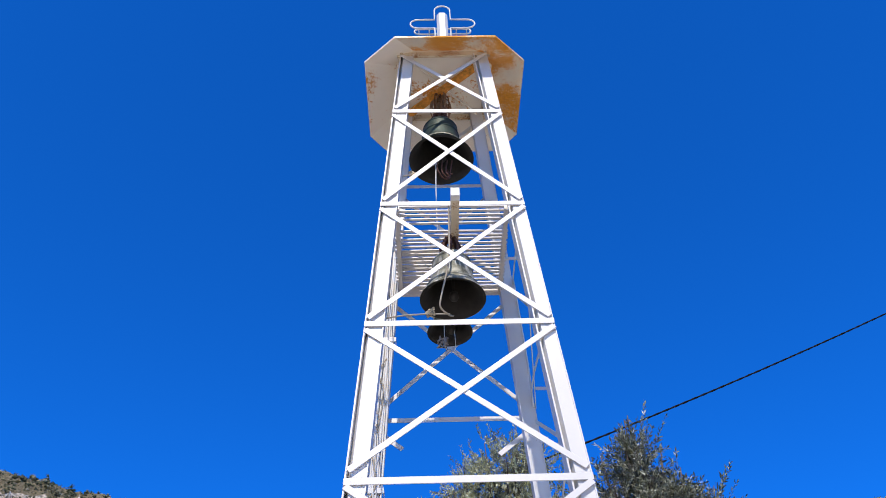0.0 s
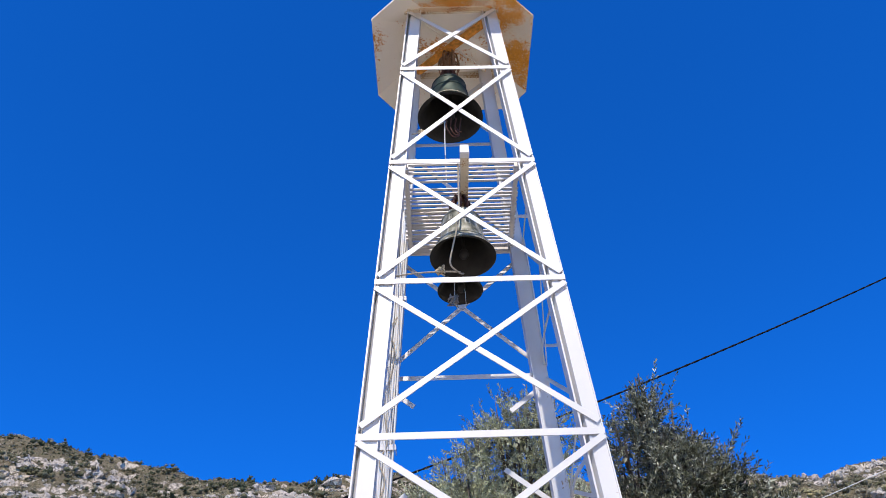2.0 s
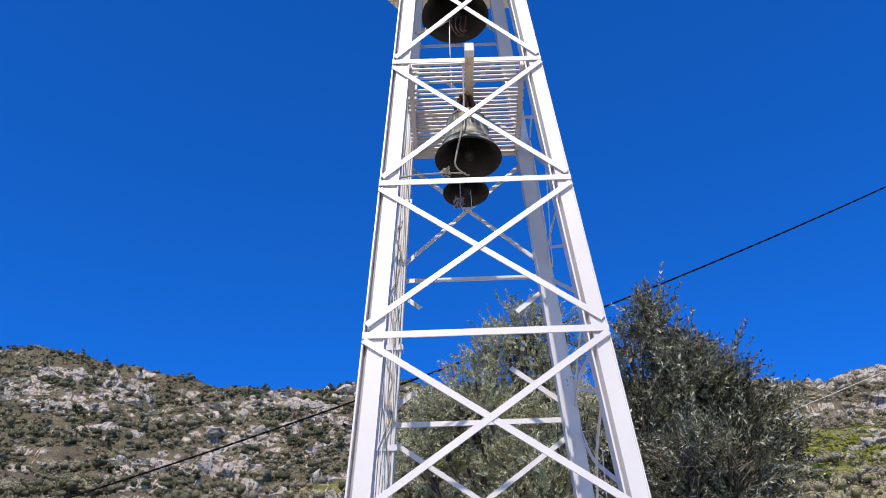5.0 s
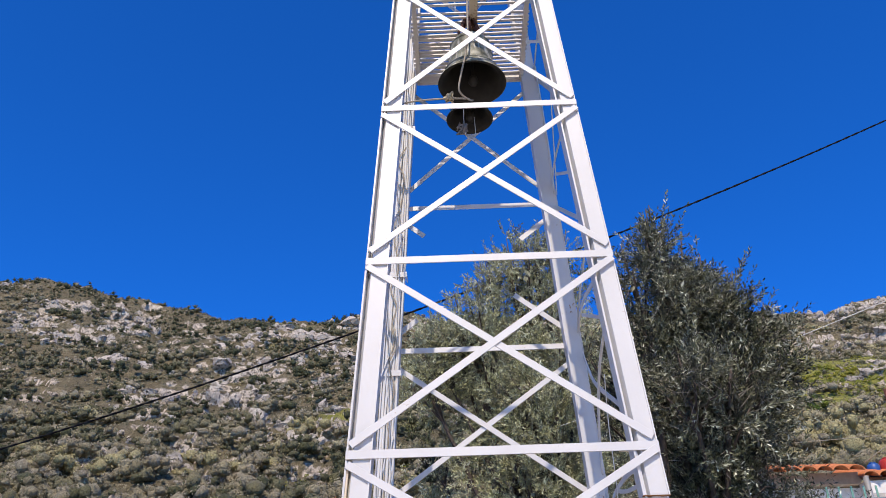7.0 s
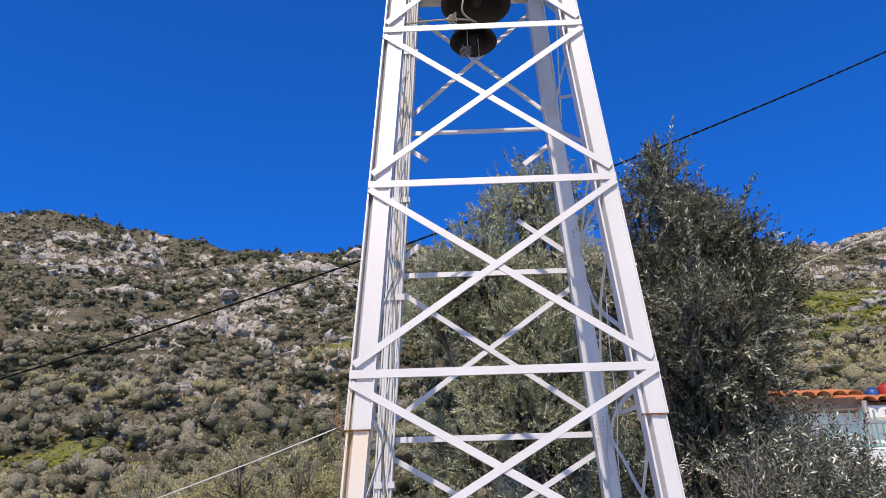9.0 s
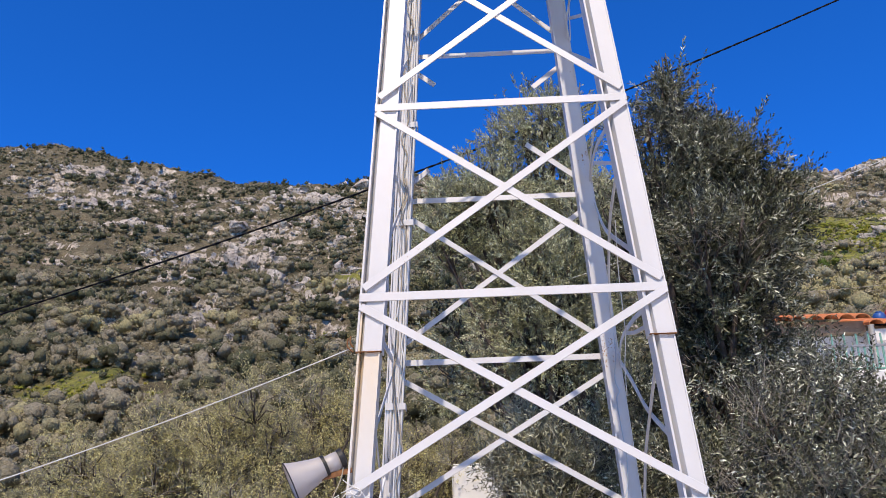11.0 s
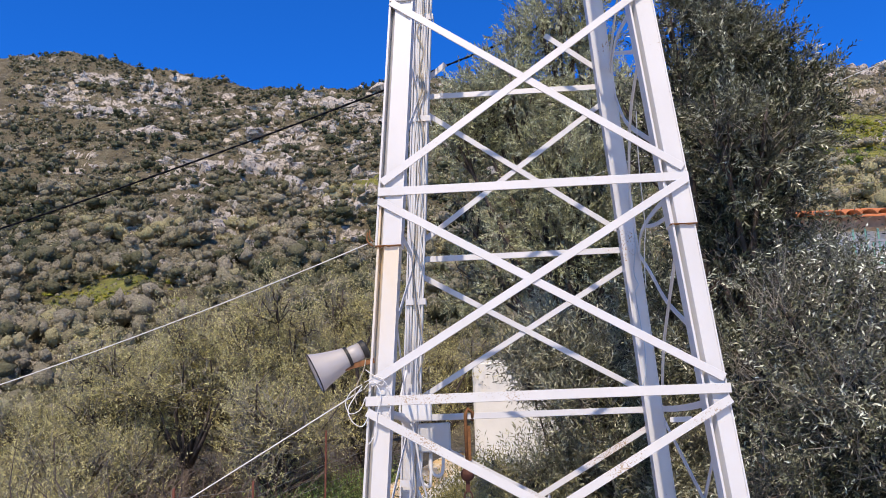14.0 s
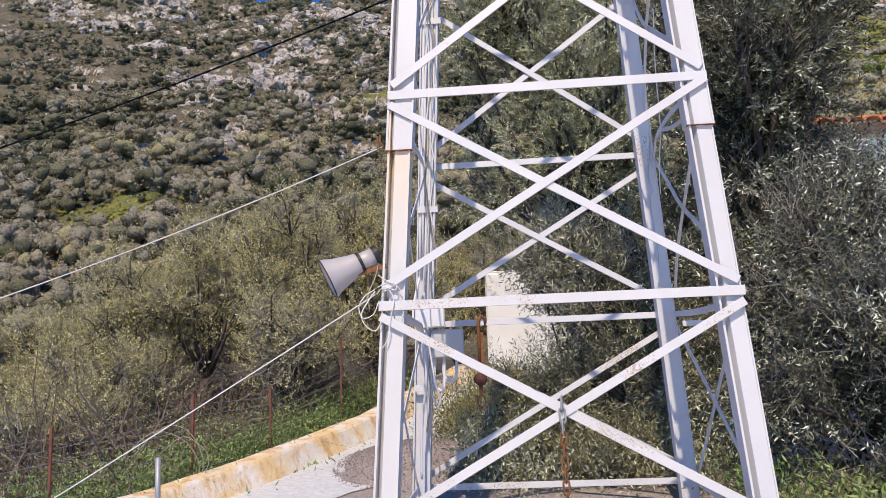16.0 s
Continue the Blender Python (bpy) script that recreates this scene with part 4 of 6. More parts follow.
def bell(name, centre, dia, height, crown_to, label, group="church bells", mat=BRONZE, tilt=(0, 0, 1), waist=1.0):
    """A bronze bell with thick lip, shoulder, loops and clapper; centre is the middle of the mouth."""
    b = thing(name, centre, label, "bell", group)
    r, h = dia / 2, height
    outer = [(1.0, 0.0), (0.985, 0.03), (0.90, 0.10), (0.80, 0.19), (0.72, 0.30), (0.66, 0.45), (0.62, 0.62), (0.595, 0.76), (0.56, 0.85), (0.48, 0.92), (0.30, 0.97), (0.0, 0.985)]
    outer = [(a * (waist if c > 0.25 else 1 - (1 - waist) * c / 0.25), c) for a, c in outer]
    inner = [(1.0, 0.0), (0.90, 0.012), (0.82, 0.08), (0.70, 0.2), (0.62, 0.35), (0.57, 0.55), (0.54, 0.74), (0.46, 0.86), (0.25, 0.91), (0.0, 0.92)]
    part("shell", spin([(a * r, c * h) for a, c in outer], centre, tilt, 48), mat, b, smooth=True)
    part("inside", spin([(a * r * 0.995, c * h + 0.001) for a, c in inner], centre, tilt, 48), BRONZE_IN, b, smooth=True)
    for hh, rr in ((0.22, 0.79 * (1 - (1 - waist) * 0.9)), (0.60, 0.635 * waist), (0.80, 0.59 * waist)):
        part("moulding", spin([(rr * r, hh * h - 0.008), (rr * r + 0.008, hh * h), (rr * r - 0.004, hh * h + 0.012)], centre, tilt, 48), mat, b, smooth=True)
    c = Vector(centre)
    clap = part("clapper", tube([c + Vector((0, 0, h * 0.85)), c + Vector((0.01, 0, 0.08)), c + Vector((0.01, 0, 0.03))], [0.012, 0.015, 0.012], 8), BRONZE_IN, b)
    part("clapper_ball", spin([(0.001, -0.07), (0.03, -0.055), (0.045, -0.02), (0.035, 0.02), (0.001, 0.05)], c + Vector((0.01, 0, 0.05)), (0, 0, 1), 14), BRONZE_IN, clap, smooth=True)
    for k in range(4):
        a = math.pi * k / 4
        o = Vector((math.cos(a), math.sin(a), 0)) * 0.055
        z0, z1 = h * 0.95, crown_to - c.z
        part("crown_loop", tube([c + o * 1.3 + Vector((0, 0, z0)), c + o * 1.7 + Vector((0, 0, (z0 + z1) / 2)), c + o + Vector((0, 0, z1)), c - o + Vector((0, 0, z1)), c - o * 1.7 + Vector((0, 0, (z0 + z1) / 2)), c - o * 1.3 + Vector((0, 0, z0))], 0.014, 8), DARK_RUST, b, smooth=True)
    return b


big = bell("church_bell", (-0.06, -0.05, 8.76), 0.69, 0.64, 9.55, "large dark green bronze bell hanging under the roof", tilt=(0.0, 0.02, 1), waist=0.9)
# pale ring painting in the sunlight that catches the bell's flare
part("sunlit_lip_band", spin([(0.266, 0.125), (0.254, 0.15), (0.248, 0.165), (0.240, 0.165), (0.248, 0.14), (0.258, 0.125)], (-0.06, -0.05, 8.765), (0.0, 0.02, 1), 48), STREAKED, big, "pale band above the lip for sun on the flare", smooth=True)
bell("church_bell", (-0.015, -0.30, 6.62), 0.58, 0.52, 7.34, "weathered grey-green bronze bell below the platform", mat=STREAKED)
bell("church_bell", (-0.035, 0.22, 6.66), 0.42, 0.40, 7.34, "small dark bronze bell behind the larger one")


def hanger():
    h = thing("bell_beam", (0.02, 0, 7.38), "cream-painted steel beam that carries the lower bells", "beam")
    part("beam", block((-0.015, -0.86, 7.34), (0.062, 0.66, 7.44), chamfer=0.006), BEAM, h)
    part("end_cap", block((-0.018, -0.872, 7.337), (0.065, -0.80, 7.443), chamfer=0.006), WORN, h)
    w = thing("bell_wire_wrap", (-0.05, -0.05, 9.8), "tangle of rusty wire that ties the bell up", "wire")
    r = random.Random(5)
    for k in range(26):
        rr, hh, a = r.uniform(0.05, 0.125), r.uniform(0.13, 0.22), r.uniform(0, 3.14)
        cx, cy, cz = -0.045 + r.uniform(-0.03, 0.03), 0.10 + r.uniform(-0.04, 0.04), 9.83 + r.uniform(-0.08, 0.10)
        pts = [(cx + rr * math.cos(q) * math.cos(a), cy + rr * math.cos(q) * math.sin(a), cz + hh * math.sin(q) + 0.01 * math.sin(3 * q)) for q in (2 * math.pi * s / 18 for s in range(18))]
        part("wire_loop", tube(pts, 0.008, 6, closed=True), WIRE_RUST if k % 3 else RUST, w, smooth=True)
    part("core", tube([(-0.04, 0.10, 9.40), (-0.045, 0.10, 9.7), (-0.04, 0.08, 10.09)], [0.045, 0.022, 0.016], 10), DARK_RUST, w, smooth=True)


hanger()

# ---- trees ----
def tree(name, foot, limbs, clumps, leaves, leaf, mat, label, seed, trunk_r=0.14, twigs=900, shoot=(0.15, 0.34), per=12, facing=0.0, spires=0.12, slim=0.25, splay=0.95):
    """An olive: trunk, limbs to every clump of the crown, thin twigs, and single leaves on shoots.
    clumps: rows of centre (x, y, z) and radius."""
    r = np.random.default_rng(seed)
    foot = np.array([foot[0], foot[1], float(ground_z(foot[0], foot[1]))])
    t = thing(name, foot, label, "tree")
    C = np.array(clumps, float)
    mid = foot + (C[:, :3].mean(0) - foot) * np.array([0.3, 0.3, 0.32])
    bm = tube([foot - [0, 0, 0.1], foot + (mid - foot) * 0.5 + r.normal(0, 0.06, 3), mid], [trunk_r * 1.35, trunk_r, trunk_r * 0.8], 10)
    part("trunk", bm, BARK, t, smooth=True)
    for c in C:
        bm = bmesh.new()
        k = mid + (c[:3] - mid) * 0.5 + r.normal(0, 0.15, 3)
        tube([mid, k, c[:3], c[:3] + (c[:3] - k) * 0.25], [trunk_r * 0.5, trunk_r * 0.3, trunk_r * 0.14, 0.006], 6, bm)
        for _ in range(limbs):
            e = r.normal(0, 1, 3)
            e /= np.linalg.norm(e)
            m2 = c[:3] + e * c[3] * 0.5 + r.normal(0, 0.06, 3)
            tube([k + (c[:3] - k) * 0.7, m2, c[:3] + e * c[3] * 0.85], [trunk_r * 0.12, 0.010, 0.004], 4, bm)
        part("limb", bm, BARK, t, smooth=True)
    # shoots carry the leaves
    # tips of side branches, each with a tuft of shoots
    tips, home = [], []
    for q, c in enumerate(C):
        m = int(8 + 48 * c[3] ** 2)
        u = r.normal(0, 1, (m, 3))
        u /= np.linalg.norm(u, axis=1, keepdims=True)
        tips.append(c[:3] + u * (c[3] * (0.5 + 0.55 * r.uniform(0, 1, m) ** 0.5))[:, None])
        home.append(np.full(m, q))
    tips, home = np.concatenate(tips), np.concatenate(home)
    n = int(leaves / per / (1 + spires))
    ti = r.integers(0, len(tips), n)
    out = tips[ti] - C[home[ti], :3]
    out /= np.linalg.norm(out, axis=1, keepdims=True) + 1e-9
    base = tips[ti] + r.normal(0, 0.05, (n, 3)) - out * 0.08
    d = out * 0.8 + np.array([0, 0, 0.4]) + r.normal(0, 0.42, (n, 3))
    d /= np.linalg.norm(d, axis=1, keepdims=True)
    length = r.uniform(shoot[0], shoot[1], n)
    # some shoots grow on, straighter and upwards, and stand out of the crown
    on = np.flatnonzero((out[:, 2] > -0.1) & (r.uniform(0, 1, n) < spires * 1.6))
    d2 = d[on] * 0.8 + np.array([0, 0, 0.5]) + r.normal(0, 0.12, (len(on), 3))
    d2 /= np.linalg.norm(d2, axis=1, keepdims=True)
    base, d, ti = np.concatenate([base, base[on] + d[on] * length[on][:, None]]), np.concatenate([d, d2]), np.concatenate([ti, ti[on]])
    length = np.concatenate([length, length[on] * r.uniform(0.6, 1.1, len(on))])
    n = len(base)
    along = np.tile((np.arange(per) + 0.5) / per, n)
    i = np.repeat(np.arange(n), per)
    p = base[i] + d[i] * (along * length[i])[:, None]
    # leaves in pairs, each pair a quarter turn on from the last
    a0, step = np.cross(d, r.normal(0, 1, (n, 3))), np.tile(np.arange(per), n)
    a0 /= np.linalg.norm(a0, axis=1, keepdims=True) + 1e-9
    a1 = np.cross(d, a0)
    turn = (step % 2) * math.pi + (step // 2) * (math.pi / 2) + r.normal(0, 0.3, len(i))
    out = a0[i] * np.cos(turn)[:, None] + a1[i] * np.sin(turn)[:, None]
    ld = d[i] * 0.75 + out * splay + r.normal(0, 0.12, out.shape)
    ld /= np.linalg.norm(ld, axis=1, keepdims=True)
    L = leaf * r.uniform(0.65, 1.25, len(i))
    spread = r.normal(0, 1, (len(i), 3)) + facing * (np.array([0, 0, 0.7]) + (p - C[home[ti[i]], :3]) / C[home[ti[i]], 3:])
    v, f = leaf_cards(p, ld, L, L * slim, r, spread)
    # larger leaves deep inside the crown, their dark tones painting in its inner shade
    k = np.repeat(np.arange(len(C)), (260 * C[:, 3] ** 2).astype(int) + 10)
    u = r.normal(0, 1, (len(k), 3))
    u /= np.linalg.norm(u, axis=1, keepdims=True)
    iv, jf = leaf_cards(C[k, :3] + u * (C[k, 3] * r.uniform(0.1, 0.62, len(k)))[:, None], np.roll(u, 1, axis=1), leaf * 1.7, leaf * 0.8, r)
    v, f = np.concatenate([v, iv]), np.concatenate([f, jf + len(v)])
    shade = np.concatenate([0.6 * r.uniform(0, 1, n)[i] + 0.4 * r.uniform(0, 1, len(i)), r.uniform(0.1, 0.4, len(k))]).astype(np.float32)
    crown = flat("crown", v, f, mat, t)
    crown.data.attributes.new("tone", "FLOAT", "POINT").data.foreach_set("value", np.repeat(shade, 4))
    bm = bmesh.new()
    vs, fs = [], []
    for k in range(min(n, twigs)):
        a, b = base[k] - d[k] * 0.2, base[k] + d[k] * length[k]
        s = np.cross(d[k], [0.3, 0.5, 0.8])
        s = s / np.linalg.norm(s) * 0.0045
        q = np.cross(d[k], s)
        o = len(vs)
        vs += [a + s, a - s * 0.5 + q, a - s * 0.5 - q, b]
        fs += [(o, o + 1, o + 3), (o + 1, o + 2, o + 3), (o + 2, o, o + 3)]
    flat("twigwork", np.array(vs), np.array(fs), TWIG, t)
    return t


def clump_cloud(centre, radii, n, size, seed, lift=0.0):
    """Clumps spread through an uneven egg."""
    r = np.random.default_rng(seed)
    out = []
    for k in range(n):
        u = r.normal(0, 1, 3)
        u /= np.linalg.norm(u)
        q = r.uniform(0.25, 0.95)
        out.append([centre[i] + u[i] * radii[i] * q for i in range(3)] + [size * r.uniform(0.7, 1.25)])
    return out


tree("olive_tree", (1.0, 7.7), 5, clump_cloud((1.05, 7.45, 5.7), (1.7, 1.05, 3.3), 38, 0.66, 1) + [[1.3, 7.4, 9.25, 0.45], [1.7, 7.4, 9.05, 0.45], [0.42, 7.4, 8.6, 0.48], [0.8, 7.4, 8.95, 0.42], [-0.1, 7.3, 7.9, 0.5], [-0.55, 7.3, 7.4, 0.5], [-0.75, 8.6, 7.4, 0.6], [-0.69, 8.6, 6.0, 0.7], [-0.58, 8.7, 4.8, 0.7], [0.2, 7.4, 8.2, 0.5], [-0.3, 7.4, 7.6, 0.5], [0.9, 7.4, 8.4, 0.55], [1.5, 7.4, 8.5, 0.55], [-0.7, 7.4, 6.8, 0.55], [0.1, 7.4, 7.4, 0.6]], 170000, 0.063, LEAF_A, "grey-green olive tree with a dense leafy crown", 41, facing=0.8, shoot=(0.20, 0.36), per=20, slim=0.30, splay=0.65, spires=0.05)
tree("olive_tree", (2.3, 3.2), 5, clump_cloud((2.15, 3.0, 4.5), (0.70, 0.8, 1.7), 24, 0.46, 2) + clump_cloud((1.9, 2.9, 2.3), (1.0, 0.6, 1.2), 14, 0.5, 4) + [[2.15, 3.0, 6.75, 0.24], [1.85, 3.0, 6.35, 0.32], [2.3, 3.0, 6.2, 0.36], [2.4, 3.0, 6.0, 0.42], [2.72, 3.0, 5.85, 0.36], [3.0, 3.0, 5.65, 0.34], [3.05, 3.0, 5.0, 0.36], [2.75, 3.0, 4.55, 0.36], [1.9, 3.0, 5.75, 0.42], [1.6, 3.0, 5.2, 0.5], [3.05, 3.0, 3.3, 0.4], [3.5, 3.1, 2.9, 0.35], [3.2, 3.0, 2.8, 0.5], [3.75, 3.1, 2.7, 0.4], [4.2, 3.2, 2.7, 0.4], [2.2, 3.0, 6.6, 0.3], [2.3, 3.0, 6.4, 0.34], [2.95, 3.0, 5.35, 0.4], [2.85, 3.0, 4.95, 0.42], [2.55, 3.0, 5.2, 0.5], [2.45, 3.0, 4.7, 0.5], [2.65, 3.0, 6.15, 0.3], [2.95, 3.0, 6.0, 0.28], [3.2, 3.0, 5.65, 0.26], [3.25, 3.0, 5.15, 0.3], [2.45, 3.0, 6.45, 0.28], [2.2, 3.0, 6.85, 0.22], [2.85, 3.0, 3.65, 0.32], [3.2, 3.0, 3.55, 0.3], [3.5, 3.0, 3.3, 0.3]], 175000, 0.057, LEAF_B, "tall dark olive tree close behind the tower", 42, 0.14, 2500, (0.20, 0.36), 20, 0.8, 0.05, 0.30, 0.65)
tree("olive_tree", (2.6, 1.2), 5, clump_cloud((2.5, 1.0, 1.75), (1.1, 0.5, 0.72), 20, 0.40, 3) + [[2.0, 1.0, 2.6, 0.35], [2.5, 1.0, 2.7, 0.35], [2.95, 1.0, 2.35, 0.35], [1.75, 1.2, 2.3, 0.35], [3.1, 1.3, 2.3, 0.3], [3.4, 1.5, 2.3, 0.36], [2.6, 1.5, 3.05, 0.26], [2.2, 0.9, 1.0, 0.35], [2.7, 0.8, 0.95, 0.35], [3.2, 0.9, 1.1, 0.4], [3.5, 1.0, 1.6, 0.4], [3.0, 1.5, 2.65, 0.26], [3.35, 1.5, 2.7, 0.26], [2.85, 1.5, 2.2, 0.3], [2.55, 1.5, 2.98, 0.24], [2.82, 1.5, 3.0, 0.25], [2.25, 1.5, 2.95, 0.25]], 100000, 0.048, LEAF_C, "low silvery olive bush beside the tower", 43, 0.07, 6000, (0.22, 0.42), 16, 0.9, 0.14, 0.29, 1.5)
tree("olive_tree", (0.9, 2.4), 4, clump_cloud((1.0, 2.35, 1.6), (0.8, 0.3, 0.9), 13, 0.38, 7) + [[0.2, 2.5, 2.55, 0.2], [0.42, 2.5, 2.5, 0.28], [0.45, 2.5, 1.2, 0.3], [0.3, 2.5, 2.95, 0.16], [0.32, 2.5, 2.75, 0.2], [0.46, 2.5, 1.75, 0.2], [0.06, 2.5, 2.42, 0.08], [0.5, 2.5, 2.3, 0.24], [0.5, 2.5, 1.5, 0.35], [0.55, 2.6, 2.6, 0.3], [0.95, 2.6, 2.65, 0.38], [0.75, 2.5, 2.0, 0.4], [0.05, 2.5, 1.5, 0.18], [-0.02, 2.5, 2.66, 0.10]], 62000, 0.060, LEAF_E, "olive suckers and brush in front of the white hut", 47, 0.04, 2500, (0.2, 0.40), 12, 0.7, 0.12, 0.22, 0.8)
tree("brush_clump", (0.0, 2.2), 4, clump_cloud((-0.15, 2.2, 0.85), (0.6, 0.4, 0.35), 12, 0.26, 8) + clump_cloud((0.6, 1.9, 0.75), (0.6, 0.3, 0.3), 10, 0.26, 9) + [[-0.3, 2.5, 1.6, 0.14], [-0.45, 2.5, 1.3, 0.2]], 40000, 0.050, LEAF_F, "yellow-green leafy brush at the foot of the hut", 48, 0.03, 1500, (0.15, 0.3), 12, 0.7, 0.12, 0.2)
# foot, top of the crown, half-width and half-height of the crown
HEDGE = ((-2.2, 6.3, 4.6, 0.85, 1.15), (-3.35, 5.9, 4.75, 0.85, 1.25), (-4.45, 5.8, 4.35, 0.85, 1.1), (-5.5, 5.9, 3.75, 0.9, 0.95), (-6.7, 6.0, 3.05, 0.9, 0.75), (-8.0, 6.1, 2.85, 1.0, 0.7),
         (-9.6, 6.3, 2.6, 1.1, 0.7), (-4.6, 8.4, 4.3, 1.4, 1.1), (-1.3, 8.6, 4.6, 0.95, 1.2), (-6.5, 4.7, 2.3, 0.8, 0.5), (-5.2, 4.6, 2.35, 0.7, 0.5), (-3.0, 4.9, 2.9, 0.6, 0.5),
         (-7.7, 4.6, 2.3, 0.9, 0.55), (-6.4, 3.7, 1.75, 0.7, 0.35), (-5.2, 3.5, 1.7, 0.6, 0.3))
for k, (x, y, top, w, tall) in enumerate(HEDGE):
    tree("olive_tree", (x, y), 6, clump_cloud((x, y, top - 0.25 - tall), (w, 0.8, tall), int(8 + 14 * w * tall), 0.44, 50 + k), int(20000 + 13000 * w * tall) if k < 9 else 17000, 0.042, LEAF_D, "yellowish thin olive tree with bare grey twigs", 60 + k, 0.08, 1300, facing=1.0)

# ---- weeds along the wall ----
def weeds(name, x, y, size, per, mat, label, seed, leaf=0.07, slim=0.3):
    r = np.random.default_rng(seed)
    i = np.repeat(np.arange(len(x)), per)
    p = np.stack([x[i], y[i], ground_z(x[i], y[i])], -1) + r.normal(0, 1, (len(i), 3)) * np.array([0.12, 0.12, 0]) + np.array([0, 0, 1]) * (r.uniform(0, 1, len(i)) * size[i])[:, None]
    d = r.normal(0, 0.7, (len(i), 3)) + np.array([0, 0, 0.6])
    d /= np.linalg.norm(d, axis=1, keepdims=True)
    v, f = leaf_cards(p, d, leaf * r.uniform(0.6, 1.3, len(i)), leaf * slim * r.uniform(0.7, 1.3, len(i)), r)
    ob = tagged(flat(name, v, f, mat, kind="stuff"), label, "weeds", kind="stuff")
    ob.data.attributes.new("tone", "FLOAT", "POINT").data.foreach_set("value", np.repeat(r.uniform(0, 1, len(i)).astype(np.float32), 4))


wy = rng.uniform(-1, 7, 360)
wx = np.array([WX(v) for v in wy]) - 0.2 - rng.gamma(1.6, 0.25, 360)
weeds("wall_weeds", wx, wy, rng.uniform(0.2, 0.62, 360), 120, WEED, "fresh green weeds behind the low wall", 71, 0.042)

bx2, by2 = rng.uniform(1.2, 4.2, 260), rng.uniform(-0.6, 1.4, 260)
weeds("side_weeds", bx2, by2, rng.uniform(0.2, 0.55, 260), 60, DRY, "dry yellow-green weeds beside the tower", 73, 0.045, 0.2)
bx2, by2 = rng.uniform(-0.7, 2.0, 260), rng.uniform(1.5, 2.9, 260)
weeds("rear_weeds", bx2, by2, rng.uniform(0.3, 0.75, 260), 80, LEAF_A, "grey-green weeds behind the tower legs", 74, 0.055, 0.27)

bx2, by2 = rng.uniform(1.3, 4.2, 240), rng.uniform(-0.8, 1.2, 240)
weeds("side_grass", bx2, by2, rng.uniform(0.15, 0.5, 240), 45, WEED, "fresh green weeds beside the tower", 75)
by2 = rng.uniform(3.4, 6.5, 260)
bx2 = np.array([WX(v) for v in by2]) + 0.95 + rng.uniform(0, 1, 260) ** 1.4 * 1.4
weeds("drive_edge_weeds", bx2, by2, rng.uniform(0.3, 0.75, 260), 110, STRAW, "yellow-green weeds and straw along the drive's edge", 78, 0.05, 0.25)
by2 = rng.uniform(0.5, 8.5, 1100)
bx2 = np.array([WX(v) for v in by2]) - 0.35 - rng.uniform(0, 1, 1100) ** 1.3 * 6.5
weeds("undergrowth", bx2, by2, rng.uniform(0.2, 0.8, 1100), 34, DRY, "dry brown undergrowth below the olive trees", 76, 0.042, 0.35)


def brushwood():
    """Bare thin sticks and suckers standing and leaning under the olive trees."""
    r = np.random.default_rng(77)
    n = 2000
    y = r.uniform(0.8, 8.0, n)
    x = np.array([WX(v) for v in y]) - 0.4 - r.uniform(0, 1, n) ** 1.2 * 6.3
    p = np.stack([x, y, ground_z(x, y) + r.uniform(0, 0.5, n)], -1)
    u = r.normal(0, 0.8, (n, 3)) + np.array([0, 0, 0.45])
    u /= np.linalg.norm(u, axis=1, keepdims=True)
    L = r.uniform(0.3, 1.2, n)[:, None]
    s = np.cross(u, r.normal(0, 1, (n, 3)))
    s = s / np.linalg.norm(s, axis=1, keepdims=True) * (0.003 + 0.009 * r.uniform(0, 1, n) ** 3)[:, None]
    q = np.cross(u, s)
    mid = p + u * L * 0.55 + r.normal(0, 0.06, (n, 3))
    v = np.stack([p + s, p - s * 0.5 + q, p - s * 0.5 - q, mid + s * 0.7, mid - s * 0.35 + q * 0.7, mid - s * 0.35 - q * 0.7, p + u * L], 1).reshape(-1, 3)
    t = np.array([(0, 1, 4), (0, 4, 3), (1, 2, 5), (1, 5, 4), (2, 0, 3), (2, 3, 5), (3, 4, 6), (4, 5, 6), (5, 3, 6)])
    f = (t[None] + (np.arange(n) * 7)[:, None, None]).reshape(-1, 3)
    tagged(flat("brushwood", v, f, BRUSH, kind="stuff"), "bare grey-brown sticks under the olive trees", "brushwood", kind="stuff")


brushwood()

# ---- house, white shed ----
TILE = plain("clay_tile", (0.74, 0.25, 0.10), 0.8, 0, 0.6, 9, 0.3)
BOARD = plain("brown_board", (0.46, 0.35, 0.26), 0.8, 0, 0.7, 12, 0.2)
GREEN = plain("green_paint", (0.22, 0.47, 0.38), 0.5, 0, 0.8, 12, 0.1)


